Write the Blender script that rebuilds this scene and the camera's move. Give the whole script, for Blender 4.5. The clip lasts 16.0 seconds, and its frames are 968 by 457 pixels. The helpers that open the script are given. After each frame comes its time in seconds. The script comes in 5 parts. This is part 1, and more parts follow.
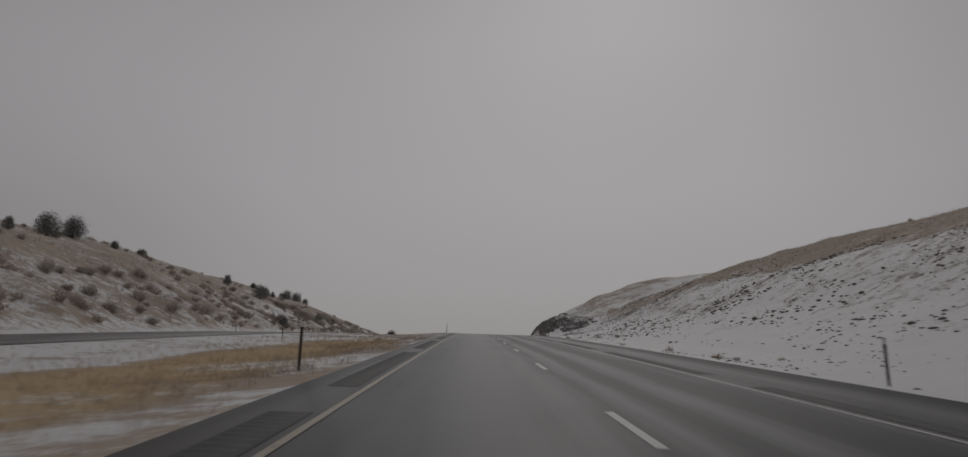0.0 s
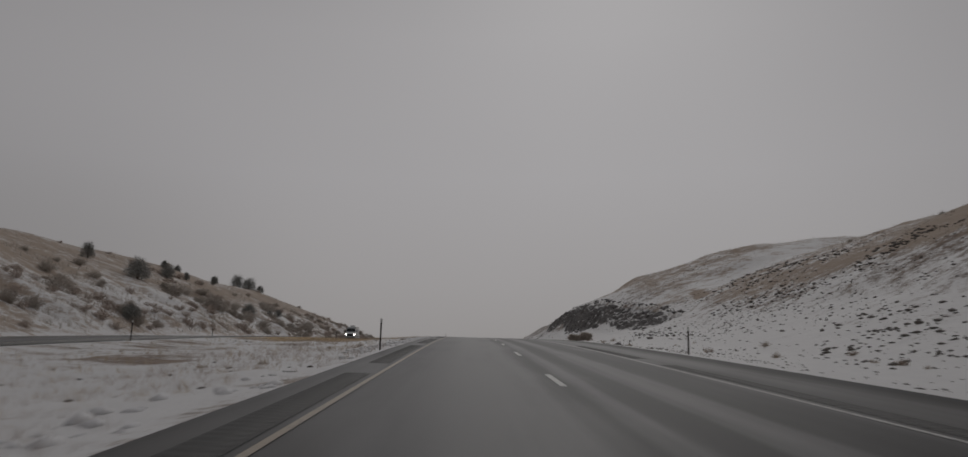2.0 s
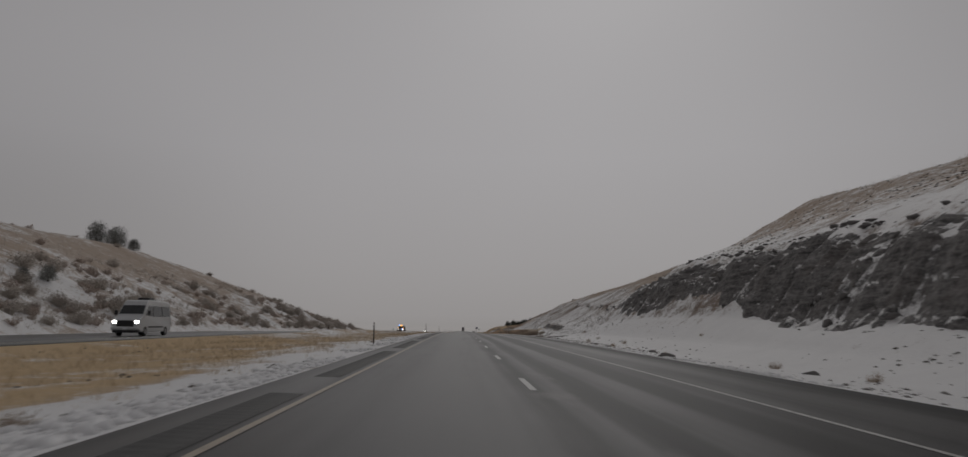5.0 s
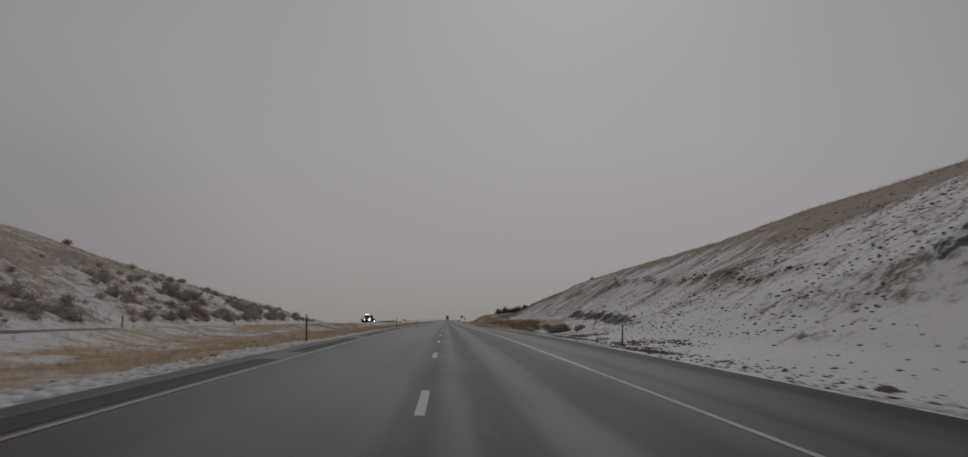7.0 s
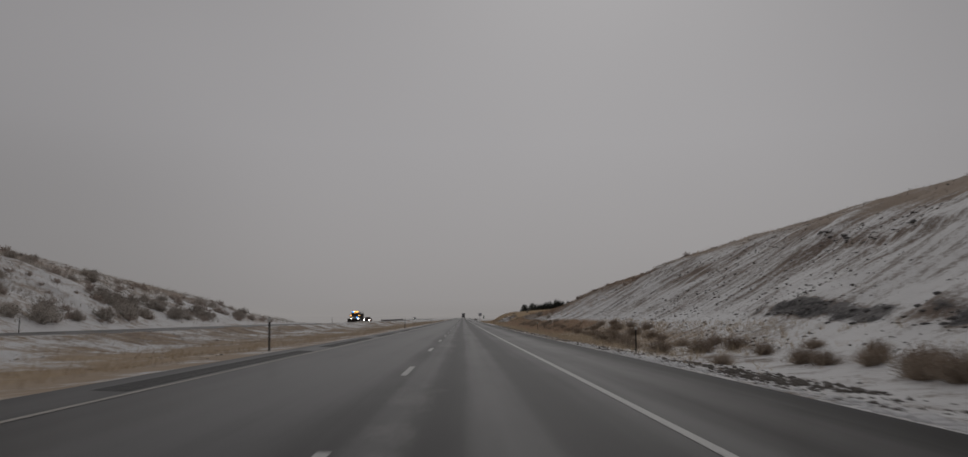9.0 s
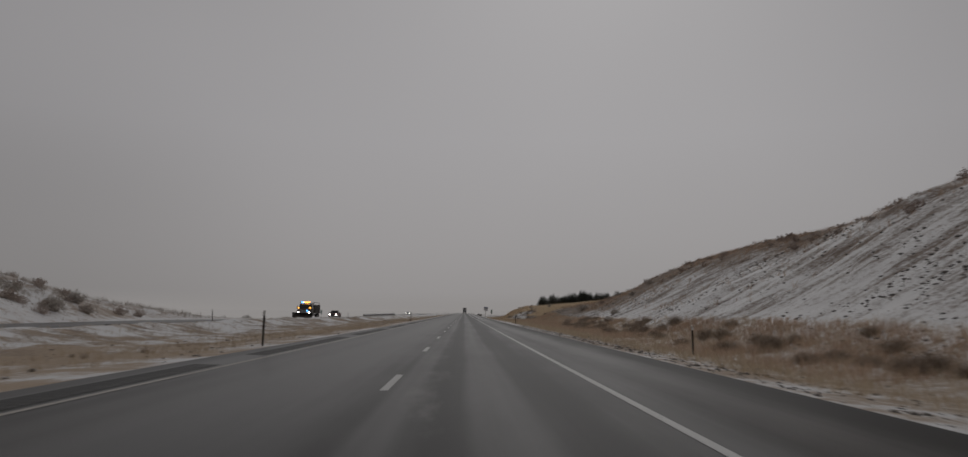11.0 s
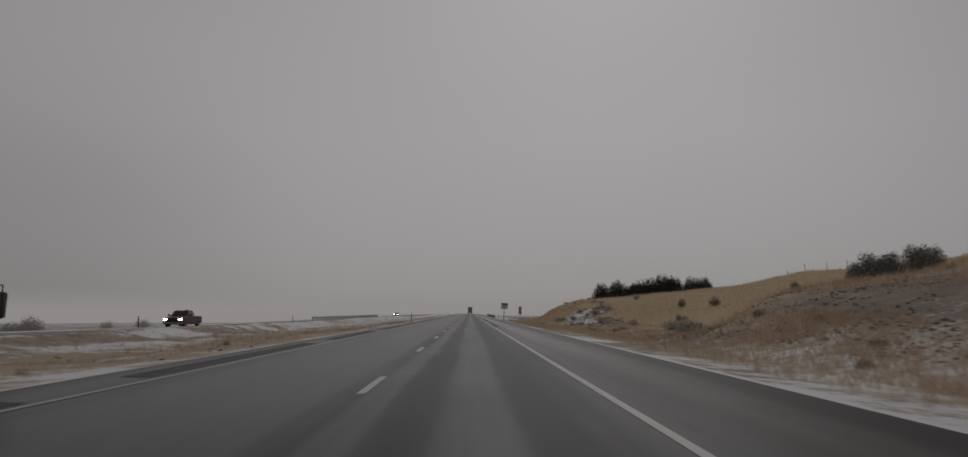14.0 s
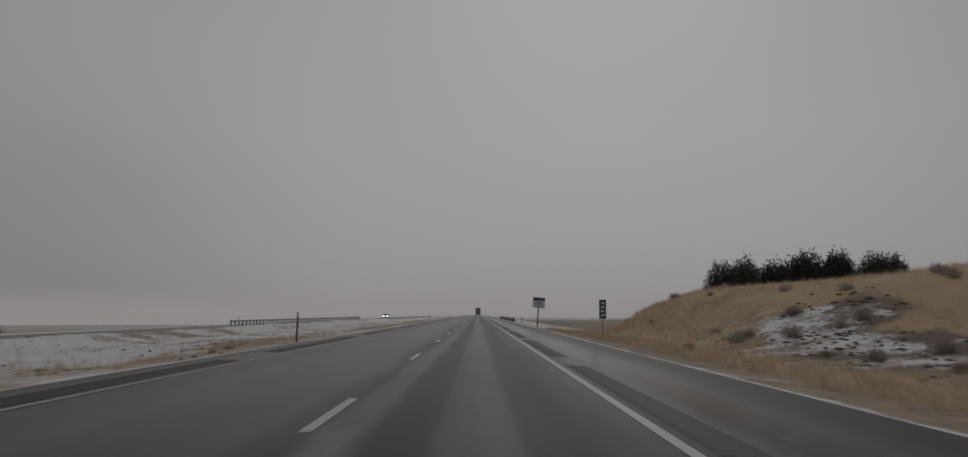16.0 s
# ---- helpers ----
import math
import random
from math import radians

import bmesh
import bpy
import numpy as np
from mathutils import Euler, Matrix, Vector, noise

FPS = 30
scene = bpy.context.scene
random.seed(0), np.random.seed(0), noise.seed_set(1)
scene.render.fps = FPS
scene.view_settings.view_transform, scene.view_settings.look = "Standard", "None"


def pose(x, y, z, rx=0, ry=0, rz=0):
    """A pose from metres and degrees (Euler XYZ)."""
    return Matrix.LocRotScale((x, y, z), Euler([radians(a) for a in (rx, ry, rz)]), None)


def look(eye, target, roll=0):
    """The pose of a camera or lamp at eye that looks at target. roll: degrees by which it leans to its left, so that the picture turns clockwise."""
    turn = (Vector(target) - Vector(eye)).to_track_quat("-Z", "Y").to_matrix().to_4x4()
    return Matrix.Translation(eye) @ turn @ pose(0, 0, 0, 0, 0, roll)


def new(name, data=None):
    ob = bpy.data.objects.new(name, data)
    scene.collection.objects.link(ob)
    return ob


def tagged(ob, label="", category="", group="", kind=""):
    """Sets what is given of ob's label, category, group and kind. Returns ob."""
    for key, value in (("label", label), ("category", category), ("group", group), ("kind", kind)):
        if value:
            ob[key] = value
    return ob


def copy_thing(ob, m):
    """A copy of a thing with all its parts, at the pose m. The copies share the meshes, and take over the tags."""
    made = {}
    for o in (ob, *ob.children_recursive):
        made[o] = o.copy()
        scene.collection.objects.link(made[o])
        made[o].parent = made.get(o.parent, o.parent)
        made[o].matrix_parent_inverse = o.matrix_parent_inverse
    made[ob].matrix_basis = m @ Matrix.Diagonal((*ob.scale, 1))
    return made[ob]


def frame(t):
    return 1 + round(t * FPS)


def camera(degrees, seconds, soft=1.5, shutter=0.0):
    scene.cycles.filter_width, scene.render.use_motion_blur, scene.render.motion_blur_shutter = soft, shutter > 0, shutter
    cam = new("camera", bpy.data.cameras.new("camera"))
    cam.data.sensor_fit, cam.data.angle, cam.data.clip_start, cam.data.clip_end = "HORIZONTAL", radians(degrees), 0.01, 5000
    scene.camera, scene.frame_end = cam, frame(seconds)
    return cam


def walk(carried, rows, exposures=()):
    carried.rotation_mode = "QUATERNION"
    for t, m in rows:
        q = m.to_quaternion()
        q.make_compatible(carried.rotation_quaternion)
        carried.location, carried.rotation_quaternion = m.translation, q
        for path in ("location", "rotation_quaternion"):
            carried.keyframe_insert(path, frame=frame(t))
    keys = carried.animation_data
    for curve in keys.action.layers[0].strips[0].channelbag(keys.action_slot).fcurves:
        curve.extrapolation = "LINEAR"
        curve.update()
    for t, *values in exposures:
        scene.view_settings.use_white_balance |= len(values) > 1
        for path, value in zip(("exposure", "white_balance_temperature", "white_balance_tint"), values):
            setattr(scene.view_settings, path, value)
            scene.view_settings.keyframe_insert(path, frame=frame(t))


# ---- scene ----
cam = camera(64.39, 16.0, soft=1.45, shutter=0.18)
PATH = [
    (0.0, pose(-1.870, -1.97, -17.982, 101.58, -0.57, -0.83)),
    (0.5, pose(-1.847, 14.33, -16.616, 101.45, -0.62, -0.87)),
    (1.0, pose(-1.825, 30.85, -15.269, 101.32, -0.53, -0.97)),
    (1.5, pose(-1.800, 47.76, -13.934, 101.18, -0.45, -1.02)),
    (2.0, pose(-1.761, 64.41, -12.656, 100.96, -0.27, -1.10)),
    (2.5, pose(-1.713, 80.38, -11.464, 100.80, -0.36, -1.21)),
    (3.0, pose(-1.676, 96.32, -10.312, 100.48, -0.45, -1.23)),
    (3.5, pose(-1.665, 113.09, -9.194, 100.36, -0.43, -1.32)),
    (4.0, pose(-1.640, 129.86, -8.187, 100.06, -0.70, -1.28)),
    (4.5, pose(-1.549, 145.80, -7.334, 99.52, -0.14, -1.49)),
    (5.0, pose(-1.375, 162.06, -6.571, 99.33, -0.46, -1.80)),
    (5.5, pose(-1.096, 178.40, -5.901, 99.21, -0.40, -2.21)),
    (6, pose(-0.664, 194.88, -5.244, 98.92, -0.27, -2.61)),
    (6.5, pose(-0.169, 211.46, -4.589, 98.59, -0.11, -2.84)),
    (7.0, pose(0.301, 228.11, -3.954, 98.44, 0.02, -2.84)),
    (7.5, pose(0.659, 244.78, -3.353, 98.48, 0.08, -2.60)),
    (8.0, pose(0.932, 261.45, -2.785, 98.53, 0.04, -2.31)),
    (8.5, pose(1.112, 277.98, -2.253, 98.51, -0.22, -1.90)),
    (9.0, pose(1.214, 294.39, -1.756, 98.28, -0.03, -1.58)),
    (9.5, pose(1.271, 310.70, -1.291, 98.28, -0.08, -1.57)),
    (10.25, pose(1.248, 335.00, -0.638, 98.10, -0.29, -1.54)),
    (11.0, pose(1.213, 359.45, 0.032, 97.94, -0.49, -1.51)),
    (11.5, pose(1.248, 376.02, 0.494, 97.95, -0.55, -1.50)),
    (12.0, pose(1.323, 392.74, 0.970, 98.08, -0.15, -1.54)),
    (12.5, pose(1.431, 409.36, 1.449, 98.07, -0.28, -1.40)),
    (13.0, pose(1.511, 425.58, 1.920, 97.94, -0.24, -1.30)),
    (13.5, pose(1.552, 441.70, 2.393, 97.84, -0.23, -1.10)),
    (14.0, pose(1.585, 457.57, 2.860, 97.95, 0.04, -1.06)),
    (14.5, pose(1.624, 473.46, 3.331, 97.90, -0.23, -0.97)),
    (15.0, pose(1.661, 489.79, 3.817, 97.98, -0.14, -0.95)),
    (15.5, pose(1.698, 506.07, 4.304, 97.87, -0.35, -0.81)),
    (16.0, pose(1.716, 522.11, 4.787, 98.07, -0.13, -0.46)),
]
walk(cam, PATH, [(0.0, -0.66), (16.0, -0.66)])

# ---- sky and light: thin, foggy overcast ----
sky = bpy.data.worlds.new("overcast_sky")
sky.use_nodes = True
scene.world = sky
nt = sky.node_tree
nodes, links = nt.nodes, nt.links
atmosphere = nodes.new("ShaderNodeTexSky")
atmosphere.sky_type = "NISHITA"
atmosphere.sun_disc = False
atmosphere.sun_elevation, atmosphere.sun_rotation = radians(38), radians(12)
atmosphere.dust_density, atmosphere.air_density = 6.0, 1.5
grey = nodes.new("ShaderNodeHueSaturation")
grey.inputs["Saturation"].default_value = 0.08
grey.inputs["Value"].default_value = 0.05
links.new(atmosphere.outputs[0], grey.inputs["Color"])
# the cloud deck: darker in low fog; unseen zenith dimmed to curb ground light
where = nodes.new("ShaderNodeTexCoord")
split = nodes.new("ShaderNodeSeparateXYZ")
links.new(where.outputs["Generated"], split.inputs[0])
deck = nodes.new("ShaderNodeValToRGB")
shades = ((0.0, 0.432), (0.05, 0.450), (0.12, 0.478), (0.25, 0.512), (0.42, 0.49), (0.62, 0.385), (1.0, 0.285))
for at, level in shades[1:-1]:
    deck.color_ramp.elements.new(at)
for k, (at, level) in enumerate(shades):
    haze = max(0.0, 1 - at / .22)  # the air turns a little brown towards the ground
    deck.color_ramp.elements[k].color = (level * (1.010 + .020 * haze), level * .980, level * (1.004 - .040 * haze), 1)
links.new(split.outputs["Z"], deck.inputs[0])
veil = nodes.new("ShaderNodeTexNoise")
veil.inputs["Scale"].default_value, veil.inputs["Detail"].default_value = 1.6, 3
links.new(where.outputs["Generated"], veil.inputs["Vector"])
veil_range = nodes.new("ShaderNodeMapRange")
veil_range.inputs["To Min"].default_value, veil_range.inputs["To Max"].default_value = 0.94, 1.06
links.new(veil.outputs["Fac"], veil_range.inputs["Value"])
# the sky is dimmed away from the road to stand in for lens vignetting
along = nodes.new("ShaderNodeMapRange")
along.interpolation_type = "SMOOTHSTEP"
along.inputs["From Min"].default_value, along.inputs["From Max"].default_value = 0.55, 0.99
along.inputs["To Min"].default_value, along.inputs["To Max"].default_value = 0.74, 1.0
links.new(split.outputs["Y"], along.inputs["Value"])
# and the fog hangs thicker and darker low down to the west
side = nodes.new("ShaderNodeMapRange")
side.interpolation_type = "SMOOTHSTEP"
side.inputs["From Min"].default_value, side.inputs["From Max"].default_value = -.12, -.50
side.inputs["To Max"].default_value = .17
links.new(split.outputs["X"], side.inputs["Value"])
lowness = nodes.new("ShaderNodeMapRange")
lowness.interpolation_type = "SMOOTHSTEP"
lowness.inputs["From Min"].default_value, lowness.inputs["From Max"].default_value = .38, .14
links.new(split.outputs["Z"], lowness.inputs["Value"])
gloom = nodes.new("ShaderNodeMath")
gloom.operation = "MULTIPLY"
links.new(side.outputs[0], gloom.inputs[0])
links.new(lowness.outputs[0], gloom.inputs[1])
lit = nodes.new("ShaderNodeMath")
lit.operation = "SUBTRACT"
lit.inputs[0].default_value = 1.0
links.new(gloom.outputs[0], lit.inputs[1])
west_dim = nodes.new("ShaderNodeMath")
west_dim.operation = "MULTIPLY"
links.new(lit.outputs[0], west_dim.inputs[0])
links.new(along.outputs[0], west_dim.inputs[1])
both = nodes.new("ShaderNodeMath")
both.operation = "MULTIPLY"
links.new(veil_range.outputs[0], both.inputs[0])
links.new(west_dim.outputs[0], both.inputs[1])
cloud = nodes.new("ShaderNodeMix")
cloud.data_type, cloud.blend_type = "RGBA", "MULTIPLY"
cloud.inputs["Factor"].default_value = 1.0
links.new(deck.outputs[0], cloud.inputs["A"])
links.new(both.outputs[0], cloud.inputs["B"])
mixed = nodes.new("ShaderNodeMix")
mixed.data_type = "RGBA"
mixed.inputs["Factor"].default_value = 0.93
links.new(grey.outputs[0], mixed.inputs["A"])
links.new(cloud.outputs["Result"], mixed.inputs["B"])
links.new(mixed.outputs["Result"], nodes["Background"].inputs["Color"])
nodes["Background"].inputs["Strength"].default_value = 1.0

sun = new("sun", bpy.data.lights.new("sun", "SUN"))
sun.data.energy, sun.data.angle, sun.data.color = 0.42, radians(40), (1.0, 0.97, 0.93)
sun.matrix_world = look((0, 0, 80), (-10, -48, 40))

# ---- the lie of the land ----
SLOPE_Y = [-20, 40, 90, 130, 170, 210, 260, 320, 400, 500, 620]
SLOPE = [.0878, .0789, .0724, .0568, .0406, .0400, .0335, .0265, .0290, .0300, .0310]
GRID_Y = np.arange(-400.0, 6000.0, 2.0)
GRID_S = np.interp(GRID_Y, SLOPE_Y, SLOPE)
GRID_Z = np.concatenate([[0.0], np.cumsum(GRID_S[1:] + GRID_S[:-1])])
GRID_Z -= np.interp(400.0, GRID_Y, GRID_Z)


def road_z(y):
    """Height of the road's centre line: a crest that flattens towards a plain."""
    return np.interp(y, GRID_Y, GRID_Z)


def hashed(i, j, seed):
    n = (i * 374761393 + j * 668265263 + seed * 974711) & 0x7FFFFFFF
    n = ((n ^ (n >> 13)) * 1274126177) & 0x7FFFFFFF
    return ((n ^ (n >> 16)) & 0xFFFF) / 32767.5 - 1.0


def noise2(x, y, seed=0):
    """Smooth noise from -1 to 1 on arrays."""
    x, y = np.asarray(x, float), np.asarray(y, float)
    i, j = np.floor(x).astype(np.int64), np.floor(y).astype(np.int64)
    u, v = x - i, y - j
    u, v = u * u * u * (u * (6 * u - 15) + 10), v * v * v * (v * (6 * v - 15) + 10)
    a, b = hashed(i, j, seed), hashed(i + 1, j, seed)
    c, d = hashed(i, j + 1, seed), hashed(i + 1, j + 1, seed)
    return (a * (1 - u) + b * u) * (1 - v) + (c * (1 - u) + d * u) * v


def fbm(x, y, size, octaves=4, seed=0):
    out, amp, tot = 0.0, 1.0, 0.0
    for k in range(octaves):
        out = out + amp * noise2(x / size + 17.3 * k, y / size - 9.1 * k, seed + k)
        tot += amp
        amp *= 0.5
        size *= 0.5
    return out / tot


def ease(a, b, v):
    u = np.clip((np.asarray(v, float) - a) / (b - a), 0, 1)
    return u * u * (3 - 2 * u)


# cross sections of the cut slope east of the road: grassy hill, rocky spur, smooth cut, low tan knoll
EAST_X = [7.0, 8.2, 11, 13.5, 16, 18, 20, 22.5, 26, 30, 37, 45, 60, 90, 200, 3000]
EAST_GRASSY = [0, -.12, -.35, -.1, .6, 1.2, 1.9, 2.9, 4.9, 7.2, 10.0, 12.7, 16.0, 19, 22, 22]
EAST_ROCKY = [0, -.10, -.3, .35, 2.1, 5.1, 6.4, 7.9, 9.5, 11.2, 14.2, 16.2, 17.6, 18.8, 20, 20]
EAST_SMOOTH = [0, -.12, -.35, -.1, .9, 1.7, 2.7, 4.2, 6.4, 8.9, 12.0, 14.6, 18.3, 21, 23, 23]
EAST_KNOLL = [0, -.12, -.25, .5, 1.7, 2.5, 3.0, 3.4, 3.9, 4.4, 5.3, 6.3, 7.4, 7, 5, 3]
EAST_HOLLOW = [0, -.12, -.3, -.35, -.2, 0, -.15, -.1, 1.35, 2.1, 3.2, 6.0, 7.4, 7, 5, 3]
EAST_PLAIN = [0, -.12, -.45, -.7, -.9, -1, -1, -1, -1, -1, -1, -1, -1, -1, -1, -1]
WEST_X = [34.2, 36, 38, 44, 52, 60, 75, 90, 130, 300, 3000]
WEST_HILL = [0, -.2, .5, 3.7, 7.8, 11.6, 17.0, 19.6, 22, 24, 24]


def opposite_z(y):
    """How far the other carriageway lies above or below this one."""
    return -0.05 - 0.6 * ease(440, 560, y)


def rockiness(x, y):
    """Share of bare rock face on the spur."""
    along = ease(146, 155, y) * (1 - ease(238, 262, y))
    top = 20.2 + 1.0 * ease(192, 215, y) + 2.2 * (1 - ease(162, 184, y)) + .6 * fbm(x * 0, y, 9, 3, 61)
    low = 15.5 + 1.1 * ease(203, 224, y) + 2.3 * (1 - ease(156, 176, y)) + 1.5 * np.exp(-((y - 172.5) / 3.5) ** 2) + 1.1 * fbm(x * 0, y, 9, 3, 62)
    return along * ease(low - .9, low + 1.6, x) * (1 - ease(top - .6, top + .6, x))


def ledges(y):
    """How strong the upper and the lower ledge are along the cut."""
    return ease(264, 276, y) * (1 - ease(345, 357, y)), ease(284, 296, y) * (1 - ease(332, 346, y))


def ledge_lines(y):
    """How far from the road the upper and the lower ledge run."""
    upper = np.interp(y, [262, 279, 293, 317, 342, 352], [20.0, 21.2, 22.8, 24.7, 26.0, 27.0]) - .7 * fbm(y * 0, y, 14, 3, 41)
    lower = np.interp(y, [288, 307, 335, 346], [15.4, 16.8, 17.9, 18.8]) - .4 * fbm(y * 0, y, 12, 3, 42)
    return upper, lower


def ledge_rock(x, y):
    """Bare dark rock on the lower ledge, cut by chutes of snow."""
    return ledges(y)[1] * np.exp(-((x - ledge_lines(y)[1]) / .7) ** 4) * np.clip(.9 + 1.6 * fbm(x * .15, y - .5 * x, 1.3, 3, 44), 0, 1)


def knoll_rubble(x, y):
    """Hollows on the road side of the knoll where snow lies on dark rubble."""
    wide = fbm(x, y, 3.6, 4, 103)
    high = np.exp(-((x - 16.6) / 3.3) ** 2 - ((y - 550.0) / 9.0) ** 2)
    near = np.exp(-((x - 14.0 - .13 * (y - 505)) / 2.1) ** 4 - ((y - 505) / 14.0) ** 4)
    drift = np.exp(-((x - 13.2) / 1.9) ** 4 - ((y - 528.5) / 3.5) ** 4)
    return np.clip(np.maximum(np.maximum(high, near), drift) * (1.0 + 1.9 * wide), 0, 1)


# broad swells and hollows of the hills: x, y, half widths, height
SWELLS = [(-76, 335, 16, 34, 1.1), (45, 375, 11, 22, -1.5), (43, 336, 9, 14, -.7), (39, 209, 7, 9, -.9), (38, 244, 6, 7, .6), (33, 259, 5, 6, -.6),
          (46, 112, 12, 26, .7), (37, 502, 6, 12, .5), (33.5, 514.5, 4.5, 7, -1.0), (24, 552, 6, 10, .4), (56, 492, 9, 14, .8), (46.5, 560, 7, 9, 1.8), (36, 573, 7, 11, .95), (28, 566, 5, 7, .4)]


def ground_z(x, y):
    x, y = np.broadcast_arrays(np.asarray(x, float), np.asarray(y, float))
    base = road_z(y)
    # east
    ex = np.clip(x, 7.0, 3000)
    g, r, s, k, p, hollow = [np.interp(ex, EAST_X, t) for t in (EAST_GRASSY, EAST_ROCKY, EAST_SMOOTH, EAST_KNOLL, EAST_PLAIN, EAST_HOLLOW)]
    wr = ease(150, 196, y) * (1 - ease(238, 282, y))
    hill = np.where(y < 220, g + (r - g) * wr, s + (r - s) * wr)
    gully = np.exp(-((y - 167 - .25 * (ex - 30)) / 9.0) ** 2) * ease(22, 36, ex)
    hill = hill - 2.0 * gully
    # worn ribs and small ledges on the grassy hill
    hill = hill + ease(24, 32, ex) * ease(60, 90, y) * (1 - ease(262, 285, y)) * (.7 * np.abs(fbm(x * .5, y, 7, 3, 51)) - .35)
    hill = hill + .9 * ease(212, 236, y) * (1 - ease(256, 282, y)) * ease(30, 38, ex)
    hill = hill + (-.20 * hill) * ease(385, 442, y) + (k + .08 * hill - .80 * hill - .20 * hill) * ease(462 + 1.4 * np.clip(ex - 26, 0, 14), 508 + 1.4 * np.clip(ex - 26, 0, 14), y)
    hill = hill + .6 * np.exp(-((y - 579) / 9.0) ** 2) * ease(12.5, 15, ex) * (1 - ease(24, 32, ex))
    hill = hill + 1.0 * np.exp(-((y - 530) / 22.0) ** 2) * ease(18, 31, ex)
    start = 494 + 1.35 * np.clip(ex - 15, 0, 17)
    hill = hill + (hollow - hill) * ease(start, start + 12, y) * (1 - ease(545, 560, y))
    hill = hill + (p - hill) * ease(581 + 1.0 * (np.minimum(ex, 60) - 12), 591 + 1.7 * (np.minimum(ex, 60) - 12), y)
    body = ease(13, 22, ex)
    hill = hill + body * (.55 * fbm(x, y, 16, 4, 3) + .16 * fbm(x, y, 3.2, 3, 8)) * (1 - .5 * ease(470, 520, y))
    hill = hill + .55 * body * (1 - ease(34, 46, ex)) * fbm(x * .16, y - .2 * x, 2.3, 3, 21) * ease(290, 330, y) * (1 - ease(470, 510, y))
    rock = rockiness(x, y)
    hill = hill + rock * (1.5 * np.abs(fbm(x * .55, y, 5.0, 4, 31)) - .75)
    # two worn ledges across the smooth cut
    up, lo = ledges(y)
    upper, lower = ledge_lines(y)
    hill = hill + .30 * up * (ease(-.3, .25, ex - upper) - ease(.3, 5, ex - upper))
    hill = hill + lo * (.22 + .3 * fbm(x * .3, y, 1.4, 3, 45)) * (ease(-.3, .3, ex - lower) - ease(.4, 4.5, ex - lower))
    # west
    wx = np.clip(-x, 4.85, 3000)
    opp = opposite_z(y)
    med = np.interp(wx, [4.85, 5.3, 7.5, 12, 18, 21, 22.2], [0, -.06, -.18, -.42, -.38, -.08, 0]) + opp * ease(12, 22, wx) + .02 * 4.85
    # a low berm hides most of the other carriageway further on
    med = med + (.60 + .15 * ease(490, 540, y)) * np.exp(-((wx - 18.8) / 2.0) ** 2) * ease(232, 275, y) * (1 - ease(640, 800, y))
    med = med + .16 * ease(240, 280, y) * ease(7, 9, wx) * (1 - ease(19, 21.5, wx)) * fbm(x, y * .5, 1.8, 2, 13)
    med = med + (.16 * fbm(x, y, 5, 4, 11) + .05 * fbm(x, y, .9, 2, 12)) * ease(5.2, 8, wx) * (1 - ease(19, 21.5, wx))
    share = np.interp(y, [372, 392, 413, 435, 449, 466, 482, 498, 517, 545, 620], [1, .91, .80, .69, .66, .40, .23, .12, .06, .04, .01]) * (1 - .02 * ease(240, 300, y))
    wh = np.interp(wx, WEST_X, WEST_HILL)
    wh = np.where(wh > 0, wh * share, wh)
    wh = wh + ease(38, 48, wx) * (.9 * fbm(x, y, 24, 4, 5) + .22 * fbm(x, y, 4, 3, 6)) * np.clip(share, .25, 1)
    wh = wh - 5.0 * ease(36, 66, wx) * ease(475, 560, y)
    # ribs and small gullies worn into the foot of the western hill
    wh = wh + 1.5 * ease(38, 41, wx) * (1 - ease(47, 60, wx)) * fbm(x * .3, y, 5.5, 3, 7) * share
    west = np.where(wx < 22.2, med, np.where(wx < 34.2, opp + .02 * 4.85, opp + .02 * 4.85 + wh))
    for sx, sy, wide, long, rise in SWELLS:
        swell = rise * np.exp(-((x - sx) / wide) ** 2 - ((y - sy) / long) ** 2)
        hill, west = (hill + swell, west) if sx > 0 else (hill, west + swell)
    return base + np.where(x >= 7, -.14 + hill, np.where(x <= -4.85, west, -.02 * x))


